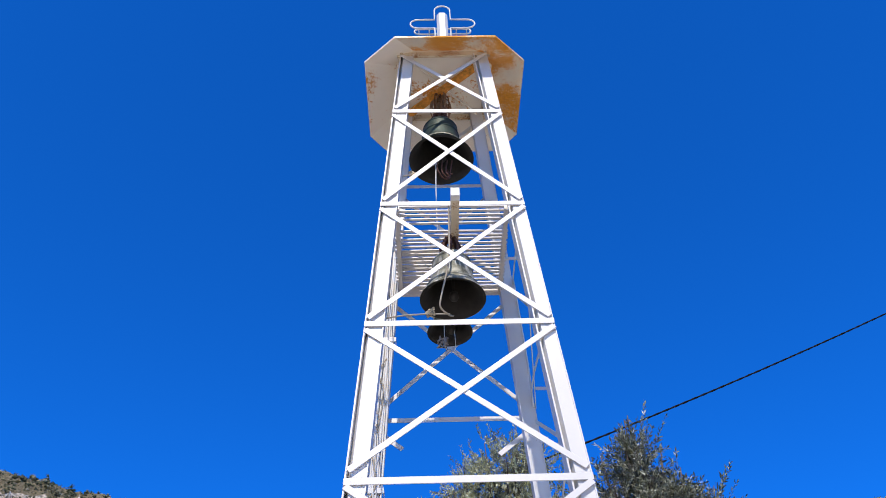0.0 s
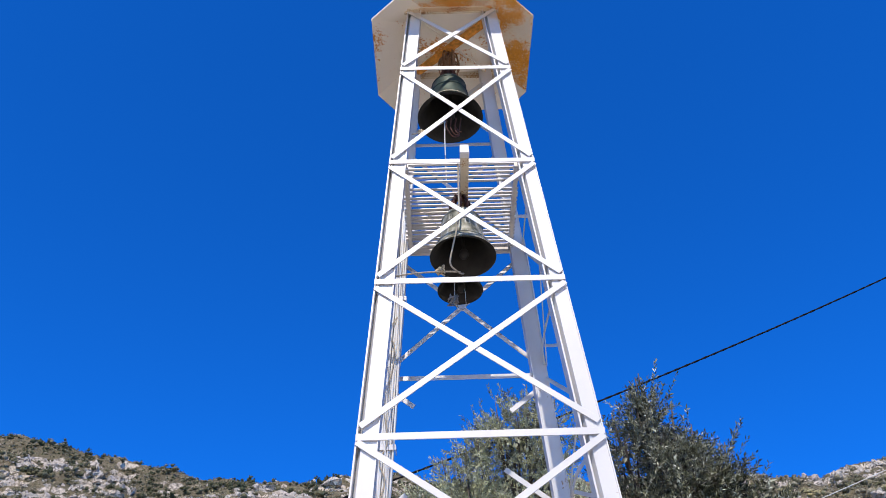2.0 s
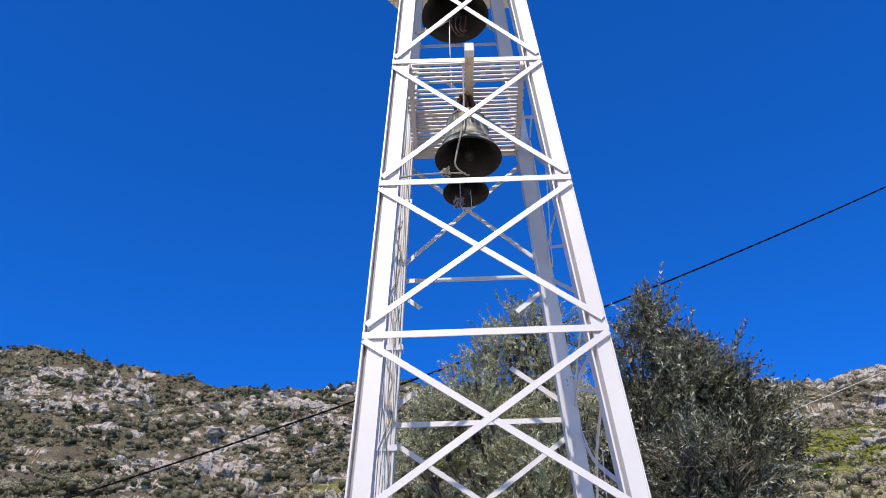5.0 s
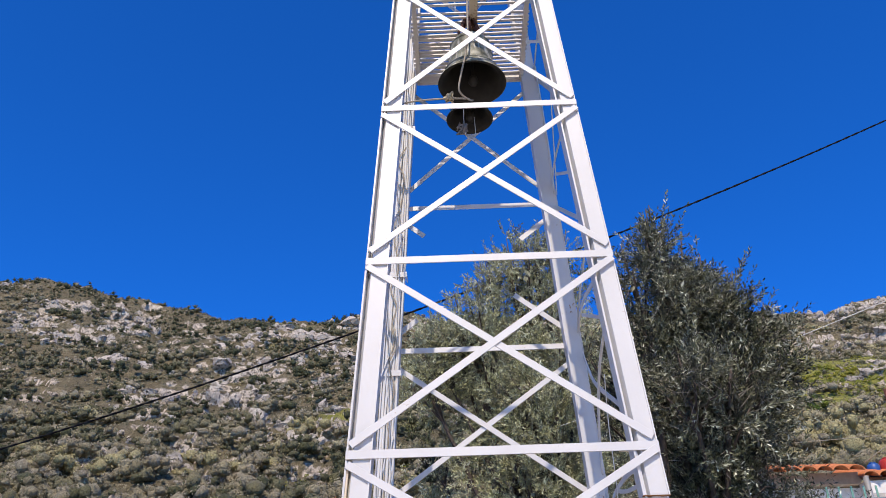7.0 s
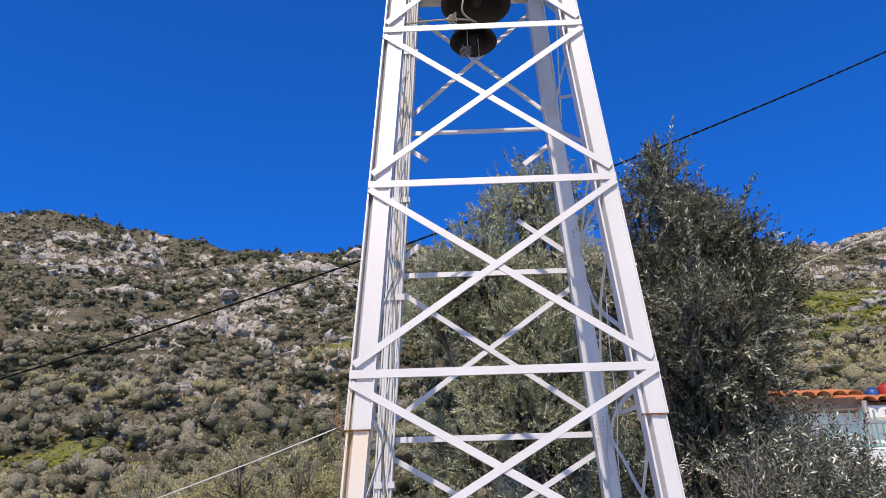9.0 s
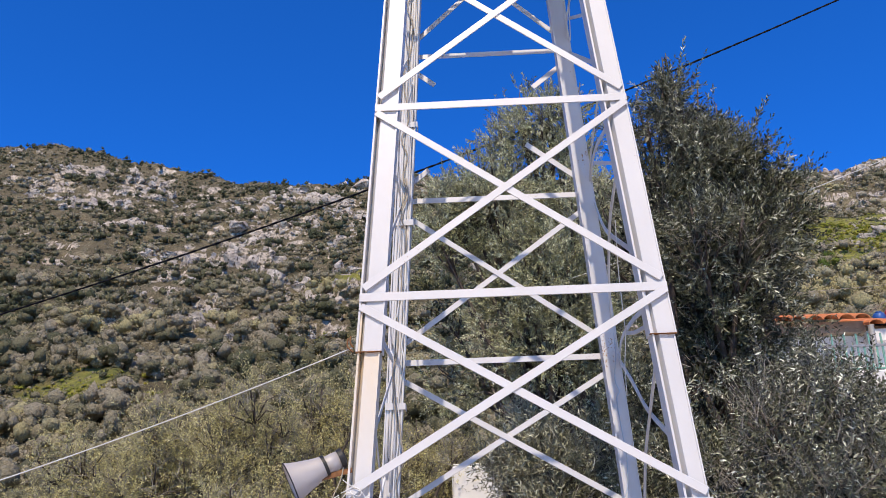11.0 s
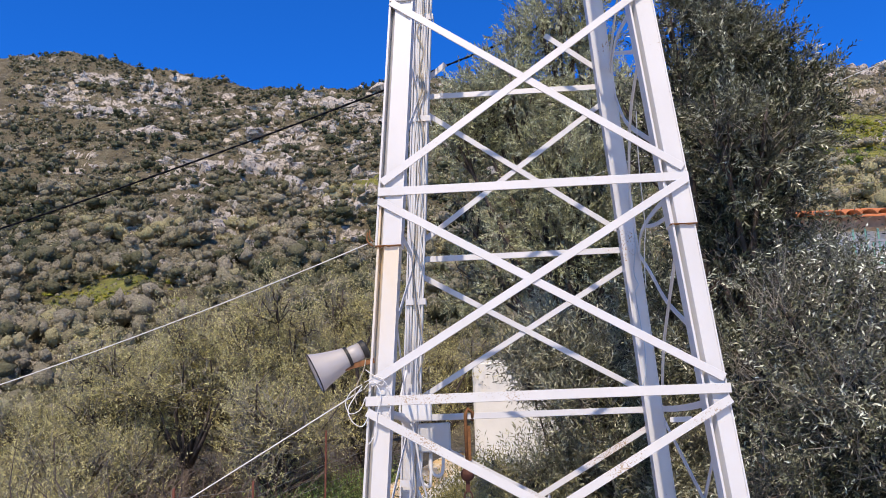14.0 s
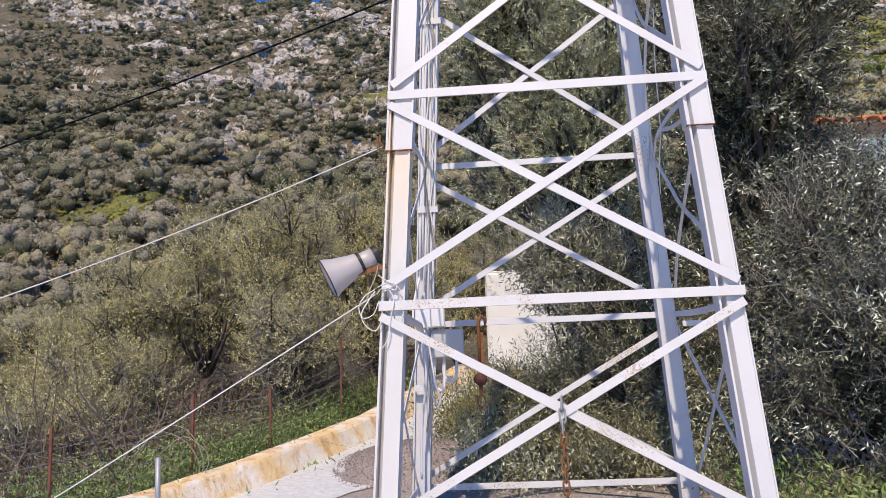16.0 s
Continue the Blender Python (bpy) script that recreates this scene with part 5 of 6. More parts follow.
def house():
    h = thing("house", (6.5, 8.0, 1.5), "white house with a red clay tile roof behind the trees", "house")
    part("wall", block((3.7, 7.75, 0.8), (12.0, 12.0, 5.13)), PLASTER, h)
    part("eave_board", block((3.6, 7.58, 5.15), (5.98, 7.75, 5.33)), BOARD, h, "brown timber eave board")
    part("eave_board", block((6.02, 7.5, 4.98), (12.0, 7.75, 5.17)), PLASTER, h)
    part("downpipe", tube([(5.98, 7.38, 5.2), (5.98, 7.40, 3.2)], 0.045, 10), GALV, h, smooth=True)
    for row in range(3):
        for k in range(22):
            x = 3.66 + 0.242 * k
            low = x > 5.95
            z, y = 5.31 + 0.10 * row - 0.075 * low, 7.28 + 0.33 * row + 0.1 * low
            bm = bmesh.new()
            ring = []
            for yy, zz, rr in ((y, z, 0.130), (y + 0.42, z + 0.13, 0.115)):
                for q in (rr, rr - 0.016):
                    ring.append([bm.verts.new((x + q * math.cos(a), yy, zz + q * 0.7 * math.sin(a) - 0.03)) for a in (math.pi * s / 6 for s in range(7))])
            for q in range(6):
                bm.faces.new((ring[0][q], ring[0][q + 1], ring[2][q + 1], ring[2][q])), bm.faces.new((ring[1][q], ring[1][q + 1], ring[3][q + 1], ring[3][q])), bm.faces.new((ring[0][q], ring[0][q + 1], ring[1][q + 1], ring[1][q]))
            part("roof_tile", bm, TILE, h, smooth=True)
    bm = bmesh.new()
    bm.faces.new([bm.verts.new(p) for p in ((3.55, 7.7, 5.30), (12.0, 7.7, 5.2), (12.0, 9.6, 5.75), (3.55, 9.6, 5.9))])
    e = bmesh.ops.extrude_face_region(bm, geom=bm.faces[:])
    bmesh.ops.translate(bm, vec=(0, 0, -0.04), verts=[v for v in e["geom"] if isinstance(v, bmesh.types.BMVert)])
    part("roof_deck", bm, BOARD, h, "brown boarding under the tiles")
    t = thing("terrace", (6.5, 6.8, 1.5), "whitewashed terrace wall in front of the house", "terrace")
    part("wall", block((4.8, 6.3, 0.9), (12.0, 7.7, 4.26), chamfer=0.02), PLASTER, t)
    r = thing("railing", (7, 6.5, 4.26), "green-painted metal railing on the terrace", "railing")
    part("top_rail", block((4.8, 6.46, 4.645), (12.0, 6.50, 4.675)), GALV, r)
    part("bottom_rail", block((4.8, 6.46, 4.31), (12.0, 6.50, 4.335)), GREEN, r)
    for k in range(66):
        x = 4.86 + 0.088 * k
        part("baluster", bar((x, 6.48, 4.31), (x + 0.012, 6.48, 4.84 if k % 2 else 4.64), 0.026, 0.012, (0, 1, 0)), GREEN, r)
    for x in (4.86, 6.3, 7.8, 9.3):
        part("post", block((x - 0.02, 6.44, 4.25), (x + 0.02, 6.52, 4.70)), GALV, r)
    for x, r0, h0, name, rgb, label in ((6.44, 0.10, 0.20, "blue_plastic", (0.03, 0.12, 0.42), "small blue plastic drum standing on the roof tiles"), (6.69, 0.14, 0.27, "red_plastic", (0.60, 0.05, 0.035), "red plastic drum standing on the roof tiles")):
        c = thing("water_drum", (x, 8.0, 5.36), label, "drum")
        part("body", spin([(0.001, 0.0), (r0 * 0.9, 0.01), (r0 * 0.98, 0.03), (r0, h0 * 0.5), (r0 * 0.98, h0 * 0.82), (r0 * 0.8, h0 * 0.97), (0.001, h0)], (x, 8.0, 5.36), (0, 0, 1), 24), plain(name, rgb, 0.4), c, smooth=True)
        part("lid", spin([(r0 * 0.5, 0.0), (r0 * 0.55, 0.01), (r0 * 0.5, 0.03), (0.001, 0.035)], (x, 8.0, 5.36 + h0 * 0.98), (0, 0, 1), 20), plain(name + "_lid", tuple(v * 0.7 for v in rgb), 0.4), c, smooth=True)
    p = thing("iron_post", (7.12, 8.2, 5.2), "rusty iron wire post behind the roof", "post")
    part("shaft", tube([(7.12, 8.2, 5.2), (7.10, 8.2, 6.9)], 0.028, 8), DARK_RUST, p, smooth=True)
    part("bracket", bar((7.02, 8.2, 6.35), (7.20, 8.2, 6.22), 0.03, 0.012, (0, 1, 0)), DARK_RUST, p)


house()


def shed():
    s = thing("white_shed", (0.7, 8.6, 1.5), "small whitewashed masonry hut behind the olive branches", "hut")
    part("wall", block((-0.666, 8.0, 1.0), (2.3, 9.2, 3.33), chamfer=0.03), PLASTER, s)
    part("roof_slab", block((-0.646, 8.02, 3.33), (2.28, 9.18, 3.36), chamfer=0.01), PLASTER, s)


shed()

# ---- cables ----
def smooth_line(pts, n=5):
    """A curve through the points."""
    p = [Vector(q) for q in pts]
    out = []
    for i in range(len(p) - 1):
        a, b, c2, e = p[max(i - 1, 0)], p[i], p[i + 1], p[min(i + 2, len(p) - 1)]
        for k in range(n):
            t = k / n
            out.append(0.5 * ((2 * b) + (c2 - a) * t + (2 * a - 5 * b + 4 * c2 - e) * t * t + (3 * b - a - 3 * c2 + e) * t ** 3))
    return out + [p[-1]]


def cable(name, pts, r, mat, label):
    if len(pts) < 20:
        pts = smooth_line(pts)
    return tagged(part(name, tube(pts, r, 6), mat, smooth=True), label, "cable")


def overhead():
    """Two insulated strands twisted about each other."""
    c = thing("power_cable", (0, 8.2, 9), "black twisted overhead power cable", "cable")
    for ph in (0, math.pi):
        pts = []
        for k in range(700):
            x = -26 + 52 * k / 699
            z = 6.73 + 0.3746 * (x + 9.09) - 0.0042 * (x + 9.09) * (9.38 - x)
            a = ph + x * 14.0
            pts.append((x, 9.6 + 0.009 * math.cos(a), z + 0.009 * math.sin(a)))
        part("strand", tube(pts, 0.0142, 6), CABLE, c, smooth=True)


overhead()
cable("guy_wire", sag((-0.935, -0.93, 2.965), (-5.2, -1.2, 1.62), 0.10), 0.0033, PVC, "thin white wire tied to the tower leg")
cable("guy_wire", sag((-0.99, -0.99, 2.10), (-5.0, -1.1, -0.18), 0.02), 0.0037, PVC, "white cable running down from the tower to the yard")
cable("phone_wire", sag((1.0, 6.4, 5.75), (13.0, 5.4, 10.2), 0.25), 0.006, PVC, "white overhead wire to the house")
cable("phone_wire", sag((2.0, 6.0, 5.30), (12.0, 6.0, 6.25), 0.25), 0.005, ROPE, "thin overhead wire above the roof")
cable("phone_wire", sag((6.10, 7.55, 5.46), (11.29, 5.73, 8.86), 0.05), 0.007, ROPE, "thin wire rising from the eave")


def loudspeaker():
    s = thing("horn_loudspeaker", (-1.0, -0.93, 2.25), "silver-grey horn loudspeaker bracketed to the tower leg", "loudspeaker")
    m, k = Vector((-1.255, -1.0, 2.20)), Vector((-0.985, -0.93, 2.335))
    ax = (k - m).normalized()
    L = (k - m).length
    horn = part("horn", spin([(0.118, 0.0), (0.115, 0.004), (0.104, 0.03), (0.090, 0.075), (0.078, 0.12), (0.068, 0.16), (0.060, L * 0.66), (0.046, L * 0.70)], m, ax, 32), HORN, s, smooth=True)
    part("horn_inside", spin([(0.114, 0.002), (0.10, 0.03), (0.084, 0.075), (0.072, 0.12), (0.060, 0.16)], m, ax, 32), HORN, s, smooth=True)
    part("rim", spin([(0.114, -0.002), (0.118, -0.002), (0.120, 0.001), (0.118, 0.004), (0.115, 0.002)], m, ax, 32), BLACK, horn, smooth=True)
    part("driver", spin([(0.001, L * 0.66), (0.047, L * 0.66), (0.052, L * 0.70), (0.050, L * 0.96), (0.001, L * 0.96)], m, ax, 24), HORN, s, smooth=True)
    part("band", spin([(0.058, L * 0.63), (0.064, L * 0.63), (0.062, L * 0.69), (0.053, L * 0.69)], m, ax, 24), BLACK, s)
    part("end_cap", spin([(0.054, L * 0.93), (0.056, L * 1.02), (0.03, L * 1.06), (0.001, L * 1.06)], m, ax, 24), BLACK, s)
    part("bracket", bar(m + ax * L * 0.62 + Vector((0, -0.03, -0.06)), (-0.93, -0.93, 2.27), 0.03, 0.006, (0, 1, 0)), RUST, s)


loudspeaker()

# ---- wiring and small things on the tower ----
def conduits():
    r = random.Random(12)
    for k in range(6):
        c = thing("conduit", (-0.8, 0.8, 3), "white plastic conduit strapped along the rear tower leg", "conduit", "conduits on the rear leg")
        pts, z = [], 8.4 - 0.25 * (k % 3)
        low = 2.25 if k < 4 else 1.0
        while z > low:
            pts.append((XL(z) + 0.006 + 0.021 * k + r.uniform(-0.004, 0.004), YB(z) - 0.135 - 0.012 * (k % 2), z))
            z -= 0.35
        part("pipe", tube(pts, 0.0095 + 0.003 * (k % 3 == 0), 8), PVC, c, smooth=True)
    for z in (6.81, 5.3, 4.42, 2.93, 1.57):
        s = thing("pipe_strap", (XL(z) + 0.08, YB(z) - 0.11, z), "white strap that holds the conduits", "strap", "pipe straps")
        bm = bar((XL(z) - 0.014, YB(z) - 0.162, z), (XL(z) + 0.136, YB(z) - 0.162, z), 0.05, 0.006, (0, 1, 0))
        for x in (XL(z) - 0.014, XL(z) + 0.136):
            bar((x, YB(z) - 0.162, z), (x, YB(z) - 0.06, z), 0.05, 0.006, (1, 0, 0), bm)
        part("strap", bm, WHITE, s)
    # loose leads that wander down the leg
    for k in range(5):
        pts, z = [], 6.6 - 0.9 * k
        x0 = 0.02 + 0.02 * k
        for q in range(14):
            zz = z - 0.16 * q
            if zz < 1.2:
                break
            pts.append((XL(zz) + x0 + r.uniform(-0.03, 0.05), YB(zz) - 0.18 + r.uniform(0, 0.02), zz))
        cable("loose_cable", pts, 0.006, PVC if k % 2 else ROPE, "loose old cable hanging along the conduits")


conduits()


def boxes():
    b = thing("junction_box", (-0.88, 0.82, 2.1), "white plastic junction box on the rear leg", "junction box")
    part("body", block((-0.955, 0.66, 2.02), (-0.745, 0.73, 2.185), chamfer=0.008), PVC, b)
    part("hinge", bar((-0.952, 0.645, 2.04), (-0.952, 0.645, 2.17), 0.012, 0.012, (0, 1, 0)), PVC, b)
    part("cover", block((-0.96, 0.635, 2.01), (-0.74, 0.658, 2.195), chamfer=0.008), PVC, b, "flat white cover")
    g = thing("meter_box", (-0.74, 0.85, 1.9), "grey plastic electric box below the junction box", "electric box")
    part("body", block((-0.845, 0.70, 1.795), (-0.615, 0.80, 1.99), chamfer=0.01), GREYBOX, g)
    cover = part("cover", block((-0.852, 0.68, 1.787), (-0.608, 0.70, 1.998), chamfer=0.008), GREYBOX, g, "flat grey cover")
    for x in (-0.84, -0.62):
        for z in (1.80, 1.99):
            part("screw", spin([(0.001, 0.0), (0.006, 0.0), (0.006, 0.004), (0.001, 0.004)], (x, 0.676, z), (0, 1, 0), 8), GALV, cover)
    for k, (x0, x1, zz) in enumerate(((-0.83, -0.79, 1.55), (-0.76, -0.70, 1.62))):
        cable("box_cable", [(x0, 0.75, 1.80), (x0 - 0.01, 0.74, zz + 0.06), (x0 + 0.03, 0.73, zz), (x1 + 0.02, 0.73, zz + 0.02), (x1 + 0.03, 0.74, 1.80)], 0.012, PVC, "thick white cable loop under the box")
    cable("box_cable", [(-0.93, 0.74, 2.4), (-0.98, 0.68, 2.1), (-0.90, 0.66, 1.85), (-0.90, 0.68, 1.6), (-0.95, 0.78, 1.3), (-0.97, 0.82, 0.9)], 0.010, PVC, "thick white cable loop under the box")
    cable("box_cable", [(-0.90, 0.66, 2.0), (-0.87, 0.66, 1.9), (-0.83, 0.68, 1.6), (-0.80, 0.72, 1.48), (-0.83, 0.73, 1.44), (-0.86, 0.73, 1.52)], 0.008, PVC, "white cable looped below the boxes")
    cable("bent_pipe", [(-0.86, -0.86, 1.98), (-0.80, -0.6, 1.95), (-0.86, 0.1, 1.94), (-0.90, 0.6, 1.96), (-0.9, 0.7, 2.02)], 0.022, WHITE, "white pipe leading from the front leg to the boxes")


boxes()


def hook():
    h = thing("pulley_hook", (-0.51, 0.95, 1.8), "rusty iron hook with a ball weight hung on the rear bar", "hook")
    x, y = -0.505, 0.985
    part("hook", tube([(x + 0.05, y, 2.02), (x + 0.055, y - 0.02, 2.08), (x + 0.02, y - 0.03, 2.11), (x, y - 0.03, 2.07), (x, y - 0.03, 1.70)], 0.014, 8), RUST, h, smooth=True)
    part("side_plate", bar((x + 0.02, y - 0.03, 1.98), (x + 0.02, y - 0.03, 1.72), 0.03, 0.012, (0, 1, 0)), RUST, h)
    part("ball", spin([(0.001, -0.055), (0.03, -0.047), (0.052, -0.015), (0.052, 0.015), (0.03, 0.047), (0.001, 0.055)], (x, y - 0.03, 1.62), (0, 1, 0), 20), DARK_RUST, h, smooth=True)
    part("swivel", bar((x, y - 0.03, 1.57), (x, y - 0.03, 1.49), 0.03, 0.02, (0, 1, 0)), DARK_RUST, h)
    part("ring", tube([(x + 0.03 * math.cos(a), y - 0.03, 1.455 + 0.045 * math.sin(a)) for a in (2 * math.pi * k / 16 for k in range(16))], 0.006, 6, closed=True), DARK_RUST, h, smooth=True)


hook()


def chain():
    c = thing("chain", (0.0, -1.03, 1.0), "steel chain, partly rusty, hung from the crossed braces", "chain")
    z, k = 1.47, 0
    while z > 0.62:
        ax = (1, 0) if k % 2 else (0.25, 0.97)
        pts = []
        for q in range(14):
            a = 2 * math.pi * q / 14
            u, w = 0.016 * math.cos(a), 0.017 * math.sin(a) + (0.022 if math.sin(a) > 0 else -0.022)
            pts.append((0.002 + u * ax[0], -1.045 + u * ax[1], z + w))
        part("chain_link", tube(pts, 0.0056, 6, closed=True), GALV if k < 3 or k > 9 else RUST, c, smooth=True)
        z -= 0.062
        k += 1


chain()

# wires tied round the front leg, rope and wires at the bells
W = lambda pts, r, mat, label: cable("tie_wire", pts, r, mat, label)
W([(-0.99, -0.99, 2.12), (-1.03, -1.01, 2.06), (-1.065, -1.02, 1.99), (-1.04, -1.02, 1.925), (-0.99, -1.0, 1.90), (-0.955, -1.0, 1.955)], 0.0032, PVC, "white wire wound about the front leg")
W([(-0.99, -0.99, 2.13), (-1.05, -1.0, 2.09), (-1.08, -1.01, 2.03), (-1.055, -1.02, 1.97), (-1.0, -1.01, 1.99), (-0.97, -1.0, 2.06)], 0.0028, PVC, "white wire wound about the front leg")
W([(-0.93, -0.99, 2.15), (-0.885, -1.0, 2.07), (-0.905, -1.0, 1.97), (-0.92, -1.0, 1.86), (-0.955, -1.01, 1.80)], 0.003, PVC, "white wire wound about the front leg")
W([(-0.98, -0.99, 2.14), (-0.90, -0.99, 2.165), (-0.845, -0.98, 2.11), (-0.83, -0.98, 2.02), (-0.86, -0.99, 1.93)], 0.0026, PVC, "white wire wound about the front leg")
W([(-0.97, -0.99, 2.21), (-0.93, -1.0, 2.18), (-0.87, -1.0, 2.15), (-0.88, -1.0, 2.12), (-0.94, -1.0, 2.14), (-0.98, -1.0, 2.10)], 0.0028, PVC, "white wire wound about the front leg")
W([(-0.97, -0.94, 2.33), (-0.985, -0.96, 2.22), (-1.03, -0.99, 2.10), (-1.02, -1.0, 2.02)], 0.0035, ROPE, "thin lead from the loudspeaker")
W([(-0.925, -0.96, 2.96), (-0.945, -0.95, 2.99), (-0.945, -0.94, 3.03)], 0.005, RUST, "rusty wire hook on the tower leg")
W([(-0.925, -0.96, 2.93), (-0.962, -0.95, 2.97), (-0.958, -0.94, 3.02)], 0.005, RUST, "rusty wire hook on the tower leg")
cable("bell_rope", [(-0.03, -0.62, 7.46), (-0.035, -0.60, 7.2), (-0.05, -0.60, 6.8), (-0.12, -0.57, 6.45), (-0.13, -0.53, 6.35), (-0.06, -0.45, 6.33), (-0.02, -0.35, 6.40)], 0.008, ROPE, "white bell cord looping below the bell")
cable("bell_rope", [(-0.62, -0.62, 6.16), (-0.45, -0.55, 6.25), (-0.22, -0.48, 6.32), (-0.05, -0.35, 6.42)], 0.008, ROPE, "old rope stretched from the leg to the bell")
cable("bell_rope", [(-0.12, -0.15, 8.60), (-0.13, -0.18, 8.2), (-0.13, -0.2, 7.55)], 0.006, PVC, "thin cord hanging from the upper bell")
cable("bell_rope", [(-0.45, -0.46, 8.06), (-0.36, -0.42, 8.12), (-0.26, -0.32, 8.28), (-0.17, -0.2, 8.50), (-0.10, -0.1, 8.66)], 0.008, ROPE, "old rope stretched from the leg to the upper bell")


def rag(centre, s, mat, label, seed):
    """A knot of rope ends."""
    r = random.Random(seed)
    k = thing("rope_knot", centre, label, "knot")
    for _ in range(7):
        p = [Vector(centre) + Vector((r.uniform(-s, s), r.uniform(-s, s), r.uniform(-s, s))) for _ in range(5)]
        part("strand", tube(p, 0.008, 6), mat, k, smooth=True)


rag((-0.22, -0.48, 6.34), 0.04, FRAYED, "frayed straw-coloured rope knot", 2)
rag((-0.11, 0.0, 6.38), 0.05, plain("grey_cloth", (0.30, 0.28, 0.27), 0.9), "grey rag tied to the small bell's clapper", 3)
rag((-0.36, -0.42, 8.12), 0.03, FRAYED, "frayed rope knot by the upper bell", 4)
for k in range(4):
    r0 = random.Random(40 + k)
    cable("bell_wire", [(-0.10 + 0.05 * k, -0.1, 8.70), (-0.11 + 0.045 * k, -0.18 + 0.02 * k, 8.48), (-0.05 + 0.03 * k, -0.14, 8.38 + 0.02 * k), (0.02, -0.08, 8.46 + 0.02 * k), (-0.02, -0.04, 8.66)], 0.008, DARK_RUST, "dark wire tangled at the bell's clapper")
cable("bell_wire", [(-0.09, 0.02, 6.62), (-0.09, 0.0, 6.36), (-0.05, 0.0, 6.27), (0.0, 0.02, 6.33), (0.0, 0.05, 6.55)], 0.003, PVC, "white wire loop under the small bell")

# rods and straps on the right-hand face
cable("steel_rod", [(0.62, 0.36, 7.4), (0.655, 0.408, 6.862), (0.684, 0.465, 6.418), (0.706, 0.591, 6.074)], 0.009, WHITE, "white rod down the side of the tower")
cable("steel_rod", [(0.75, -0.72, 5.22), (0.773, -0.345, 5.052), (0.781, 0.236, 4.925), (0.79, 0.643, 4.797), (0.799, 0.747, 4.65)], 0.008, WHITE, "white rod down the side of the tower")
cable("steel_rod", [(0.80, -0.76, 4.50), (0.82, -0.365, 4.326), (0.831, 0.175, 4.157), (0.853, 0.621, 3.831), (0.871, 0.784, 3.556)], 0.011, WHITE, "white rod bent across the tower's side")
cable("steel_rod", [(0.89, -0.84, 3.14), (0.913, -0.431, 2.909), (0.928, -0.018, 2.685), (0.943, 0.376, 2.456), (0.961, 0.693, 2.17)], 0.011, WHITE, "white rod bent across the tower's side")
cable("thin_wire", [(0.834, 0.78, 3.784), (0.858, 0.78, 3.606), (0.879, 0.78, 3.332), (0.849, 0.78, 3.092), (0.874, 0.78, 2.996), (0.847, 0.78, 2.927), (0.863, 0.78, 2.694), (0.878, 0.78, 2.512), (0.863, 0.78, 2.29), (0.824, 0.78, 2.193)], 0.004, BLUE_WIRE, "thin pale blue wire hanging along the rear leg")
cable("thin_wire", [(0.82, -0.1, 4.05), (0.845, 0.12, 3.75), (0.88, 0.3, 3.42), (0.885, 0.34, 3.3), (0.872, 0.42, 3.1), (0.88, 0.5, 2.9)], 0.004, PVC, "thin white wire on the tower side")
cable("side_rail", [(XR(7.0) + 0.022, YF(7.0) + 0.11, 7.02), (XR(5.8) + 0.026, YF(5.8) + 0.11, 5.8), (XR(4.75) + 0.02, YF(4.75) + 0.11, 4.75)], 0.014, WHITE, "white rail fixed along the front leg")


# ---- fence behind the low wall ----
def fence():
    f = thing("wire_fence", (-3, 2.5, 1), "old wire fence on rusty iron posts", "fence")
    tops = []
    for y, z1 in ((-1.4, 1.25), (0.44, 1.40), (1.85, 1.58), (2.92, 1.62), (4.2, 2.15), (6.0, 2.2), (8.0, 2.3)):
        x = FX(y) - 0.3
        z0 = float(ground_z(x, y))
        part("post", bar((x, y, z0 - 0.1), (x + 0.01, y, z1), 0.021, 0.021, (0, 1, 0), chamfer=0.003), POST_RUST, f)
        tops.append((x, y, z0, z1))
    for k in range(9):
        pts = [(x, y, z0 + (min(z1, z0 + 1.0) - z0) * (0.1 + 0.1 * k) + 0.01 * math.sin(y * 3 + k)) for x, y, z0, z1 in tops]
        part("wire", tube(pts, 0.0018, 4), GALV, f)
    n = 60
    for k in range(n):
        y = -1.3 + 9.2 * k / n
        x, z = FX(y) - 0.3, float(ground_z(FX(y) - 0.3, y))
        part("wire", tube([(x, y, z + 0.1), (x + 0.01, y, z + 0.9)], 0.0013, 3), DARK_RUST, f)
    p = thing("pipe_stub", (-3.0, 0.8, 0.8), "short grey galvanised pipe standing by the wall", "pipe")
    part("pipe", tube([(-3.0, 0.82, 0.5), (-3.0, 0.82, 1.12)], 0.022, 12), GALV, p, smooth=True)
    for k, (dx, dz) in enumerate(((0, 0), (0.12, 0.05), (0.25, -0.05))):
        cable("hose", [(-3.65 + dx, 1.5, 1.02 + dz), (-3.4 + dx, 1.6, 1.27 + dz), (-3.15 + dx * 0.6, 1.65, 1.21 + dz), (-3.02 + dx * 0.4, 1.7, 1.02), (-3.03, 1.75, 0.80)], 0.0035, ROPE, "thin pale hose draped on the fence")


fence()


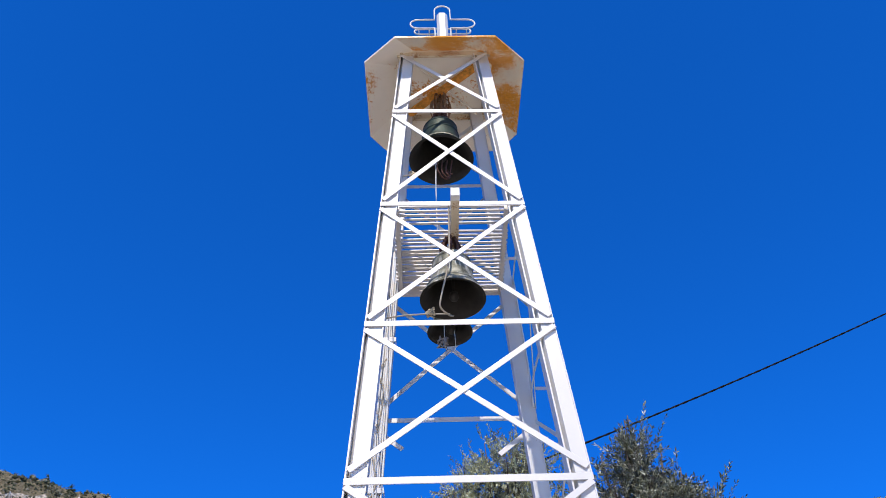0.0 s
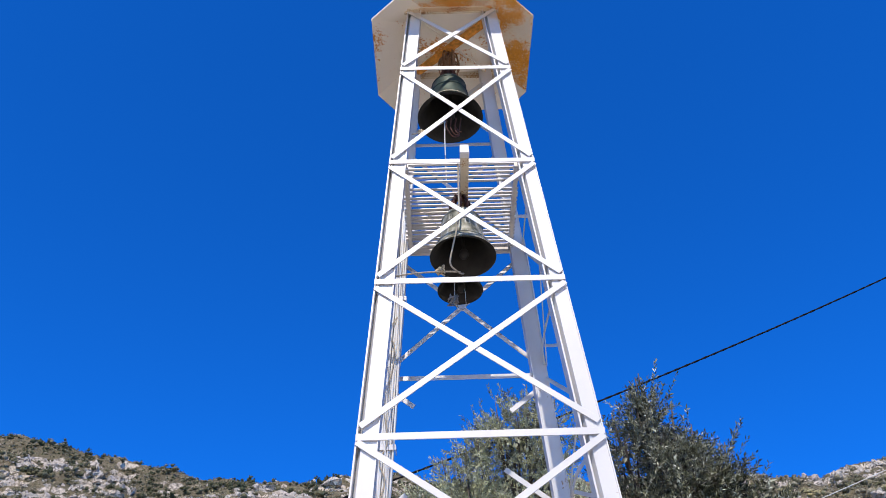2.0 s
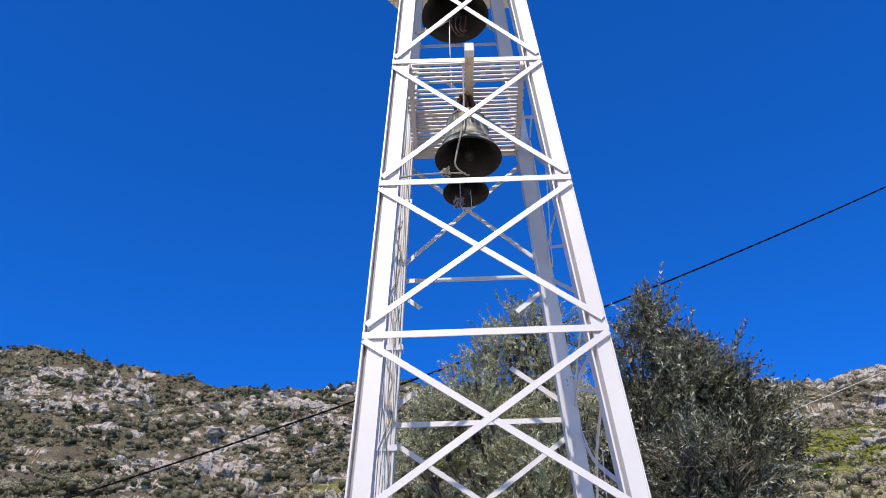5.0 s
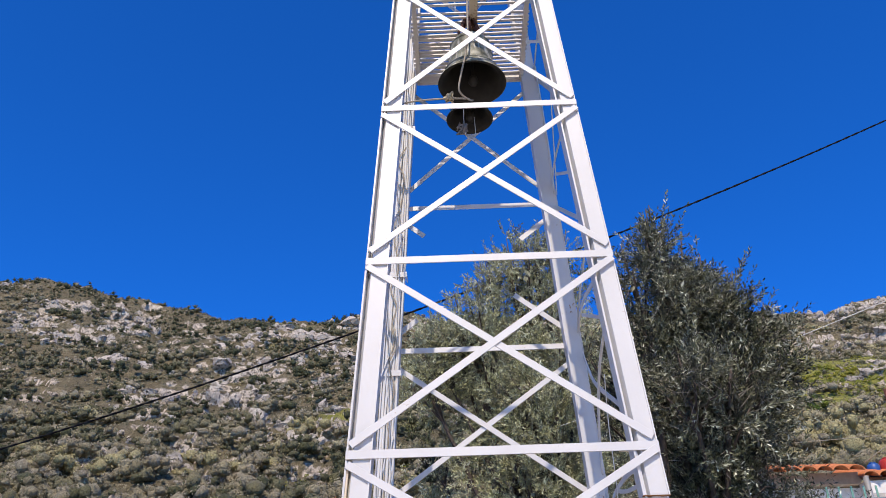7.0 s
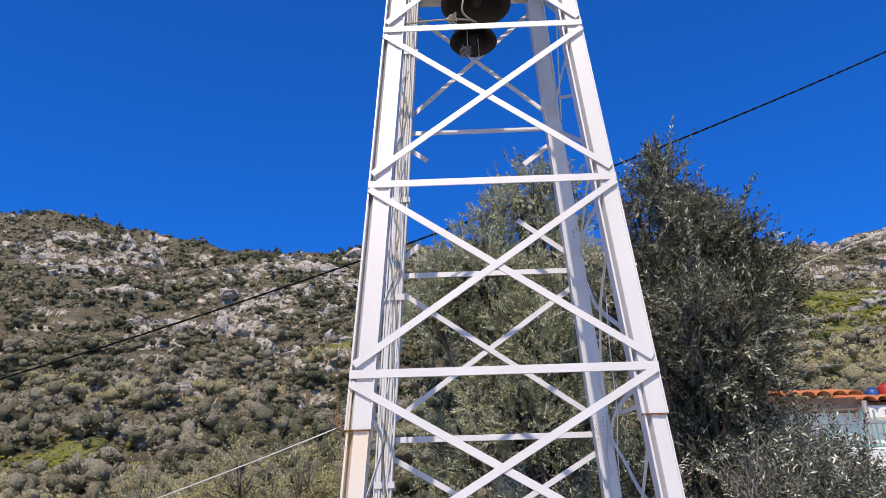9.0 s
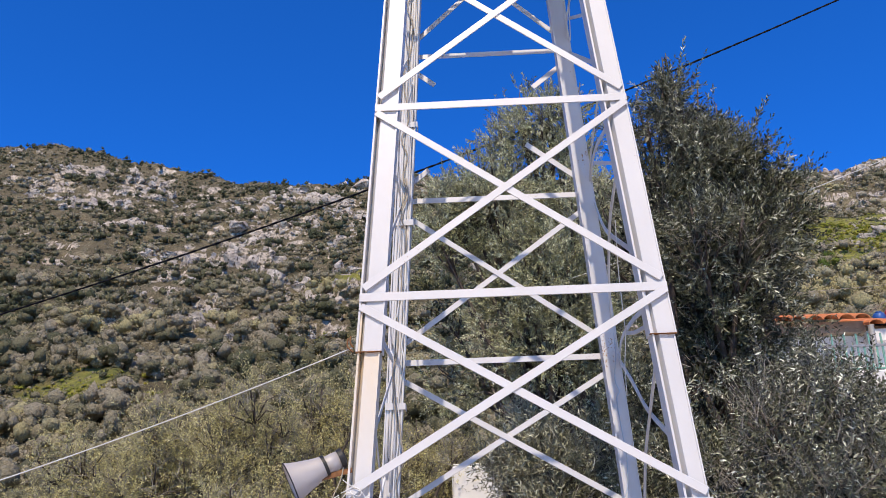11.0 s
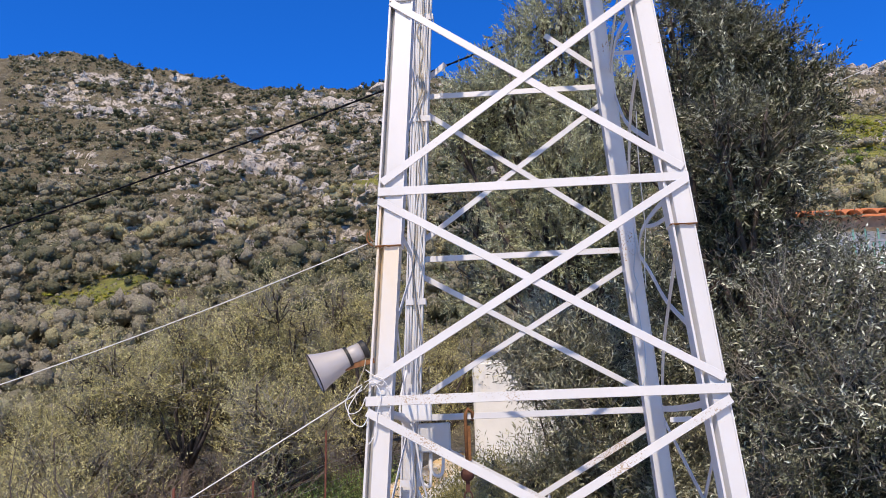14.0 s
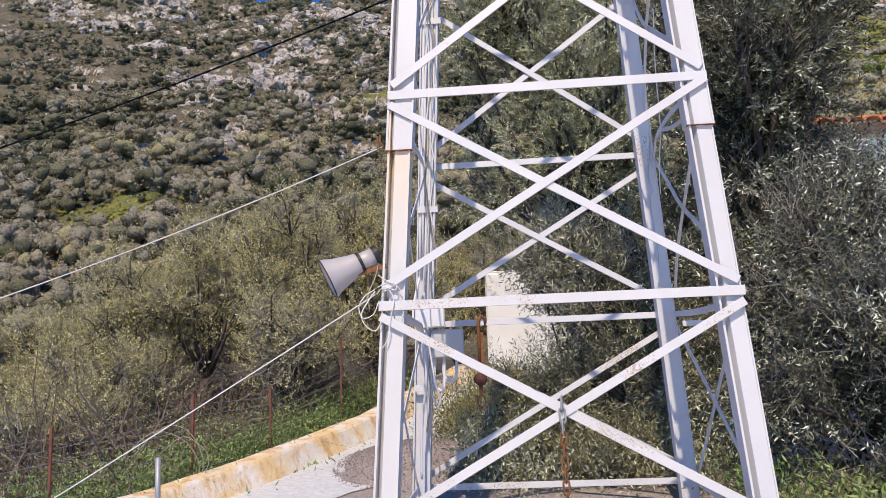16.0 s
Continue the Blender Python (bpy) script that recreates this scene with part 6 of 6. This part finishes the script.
def gravel_mound():
    bm = bmesh.new()
    rows = []
    for i in range(17):
        rr = 1.05 * i / 16
        rows.append([bm.verts.new((-1.25 + rr * math.cos(a) * 0.8, 2.75 + rr * math.sin(a), float(ground_z(-1.25, 2.75 + rr * math.sin(a))) + 0.20 * (1 - (i / 16) ** 1.5) + 0.02 * math.sin(5 * a + i) + 0.06)) for a in (2 * math.pi * k / 28 for k in range(28))])
    for p, q in zip(rows, rows[1:]):
        for k in range(28):
            bm.faces.new((p[k], p[(k + 1) % 28], q[(k + 1) % 28], q[k]))
    bmesh.ops.remove_doubles(bm, verts=bm.verts[:], dist=0.001)
    tagged(part("gravel_mound", bm, GRAVEL, smooth=True), "heap of reddish grey gravel on the drive", "gravel heap")


gravel_mound()
wy2 = rng.uniform(2.0, 4.5, 18)
wx2 = np.array([WX(v) for v in wy2]) + 0.16 + rng.uniform(0, 0.08, 18)
weeds("drive_weeds", wx2, wy2, rng.uniform(0.04, 0.12, 18), 24, WEED, "small green weeds at the foot of the wall", 72)


def pebbles():
    """Loose stones on the gravel."""
    r = np.random.default_rng(91)
    bm = bmesh.new()
    bmesh.ops.create_icosphere(bm, subdivisions=1, radius=1.0)
    base = np.array([v.co[:] for v in bm.verts])
    tri = np.array([[v.index for v in f.verts] for f in bm.faces])
    bm.free()
    n = 3000
    a, q = r.uniform(0, 6.28, n), np.sqrt(r.uniform(0, 1, n)) * 1.06
    x, y = -1.25 + q * np.cos(a) * 0.8, 2.75 + q * np.sin(a)
    z = ground_z(x, y) + 0.20 * np.clip(1 - (q / 1.05) ** 1.5, 0, 1) + 0.085
    s = r.uniform(0.0035, 0.0085, n)
    v = base[None] * (1 + r.normal(0, 0.2, (n, len(base), 1))) * s[:, None, None] + np.stack([x, y, z], -1)[:, None, :]
    f = (tri[None] + (np.arange(n) * len(base))[:, None, None]).reshape(-1, 3)
    tagged(flat("pebbles", v.reshape(-1, 3), f, PEBBLE, kind="stuff"), "loose reddish and grey gravel stones", "gravel", kind="stuff")


pebbles()
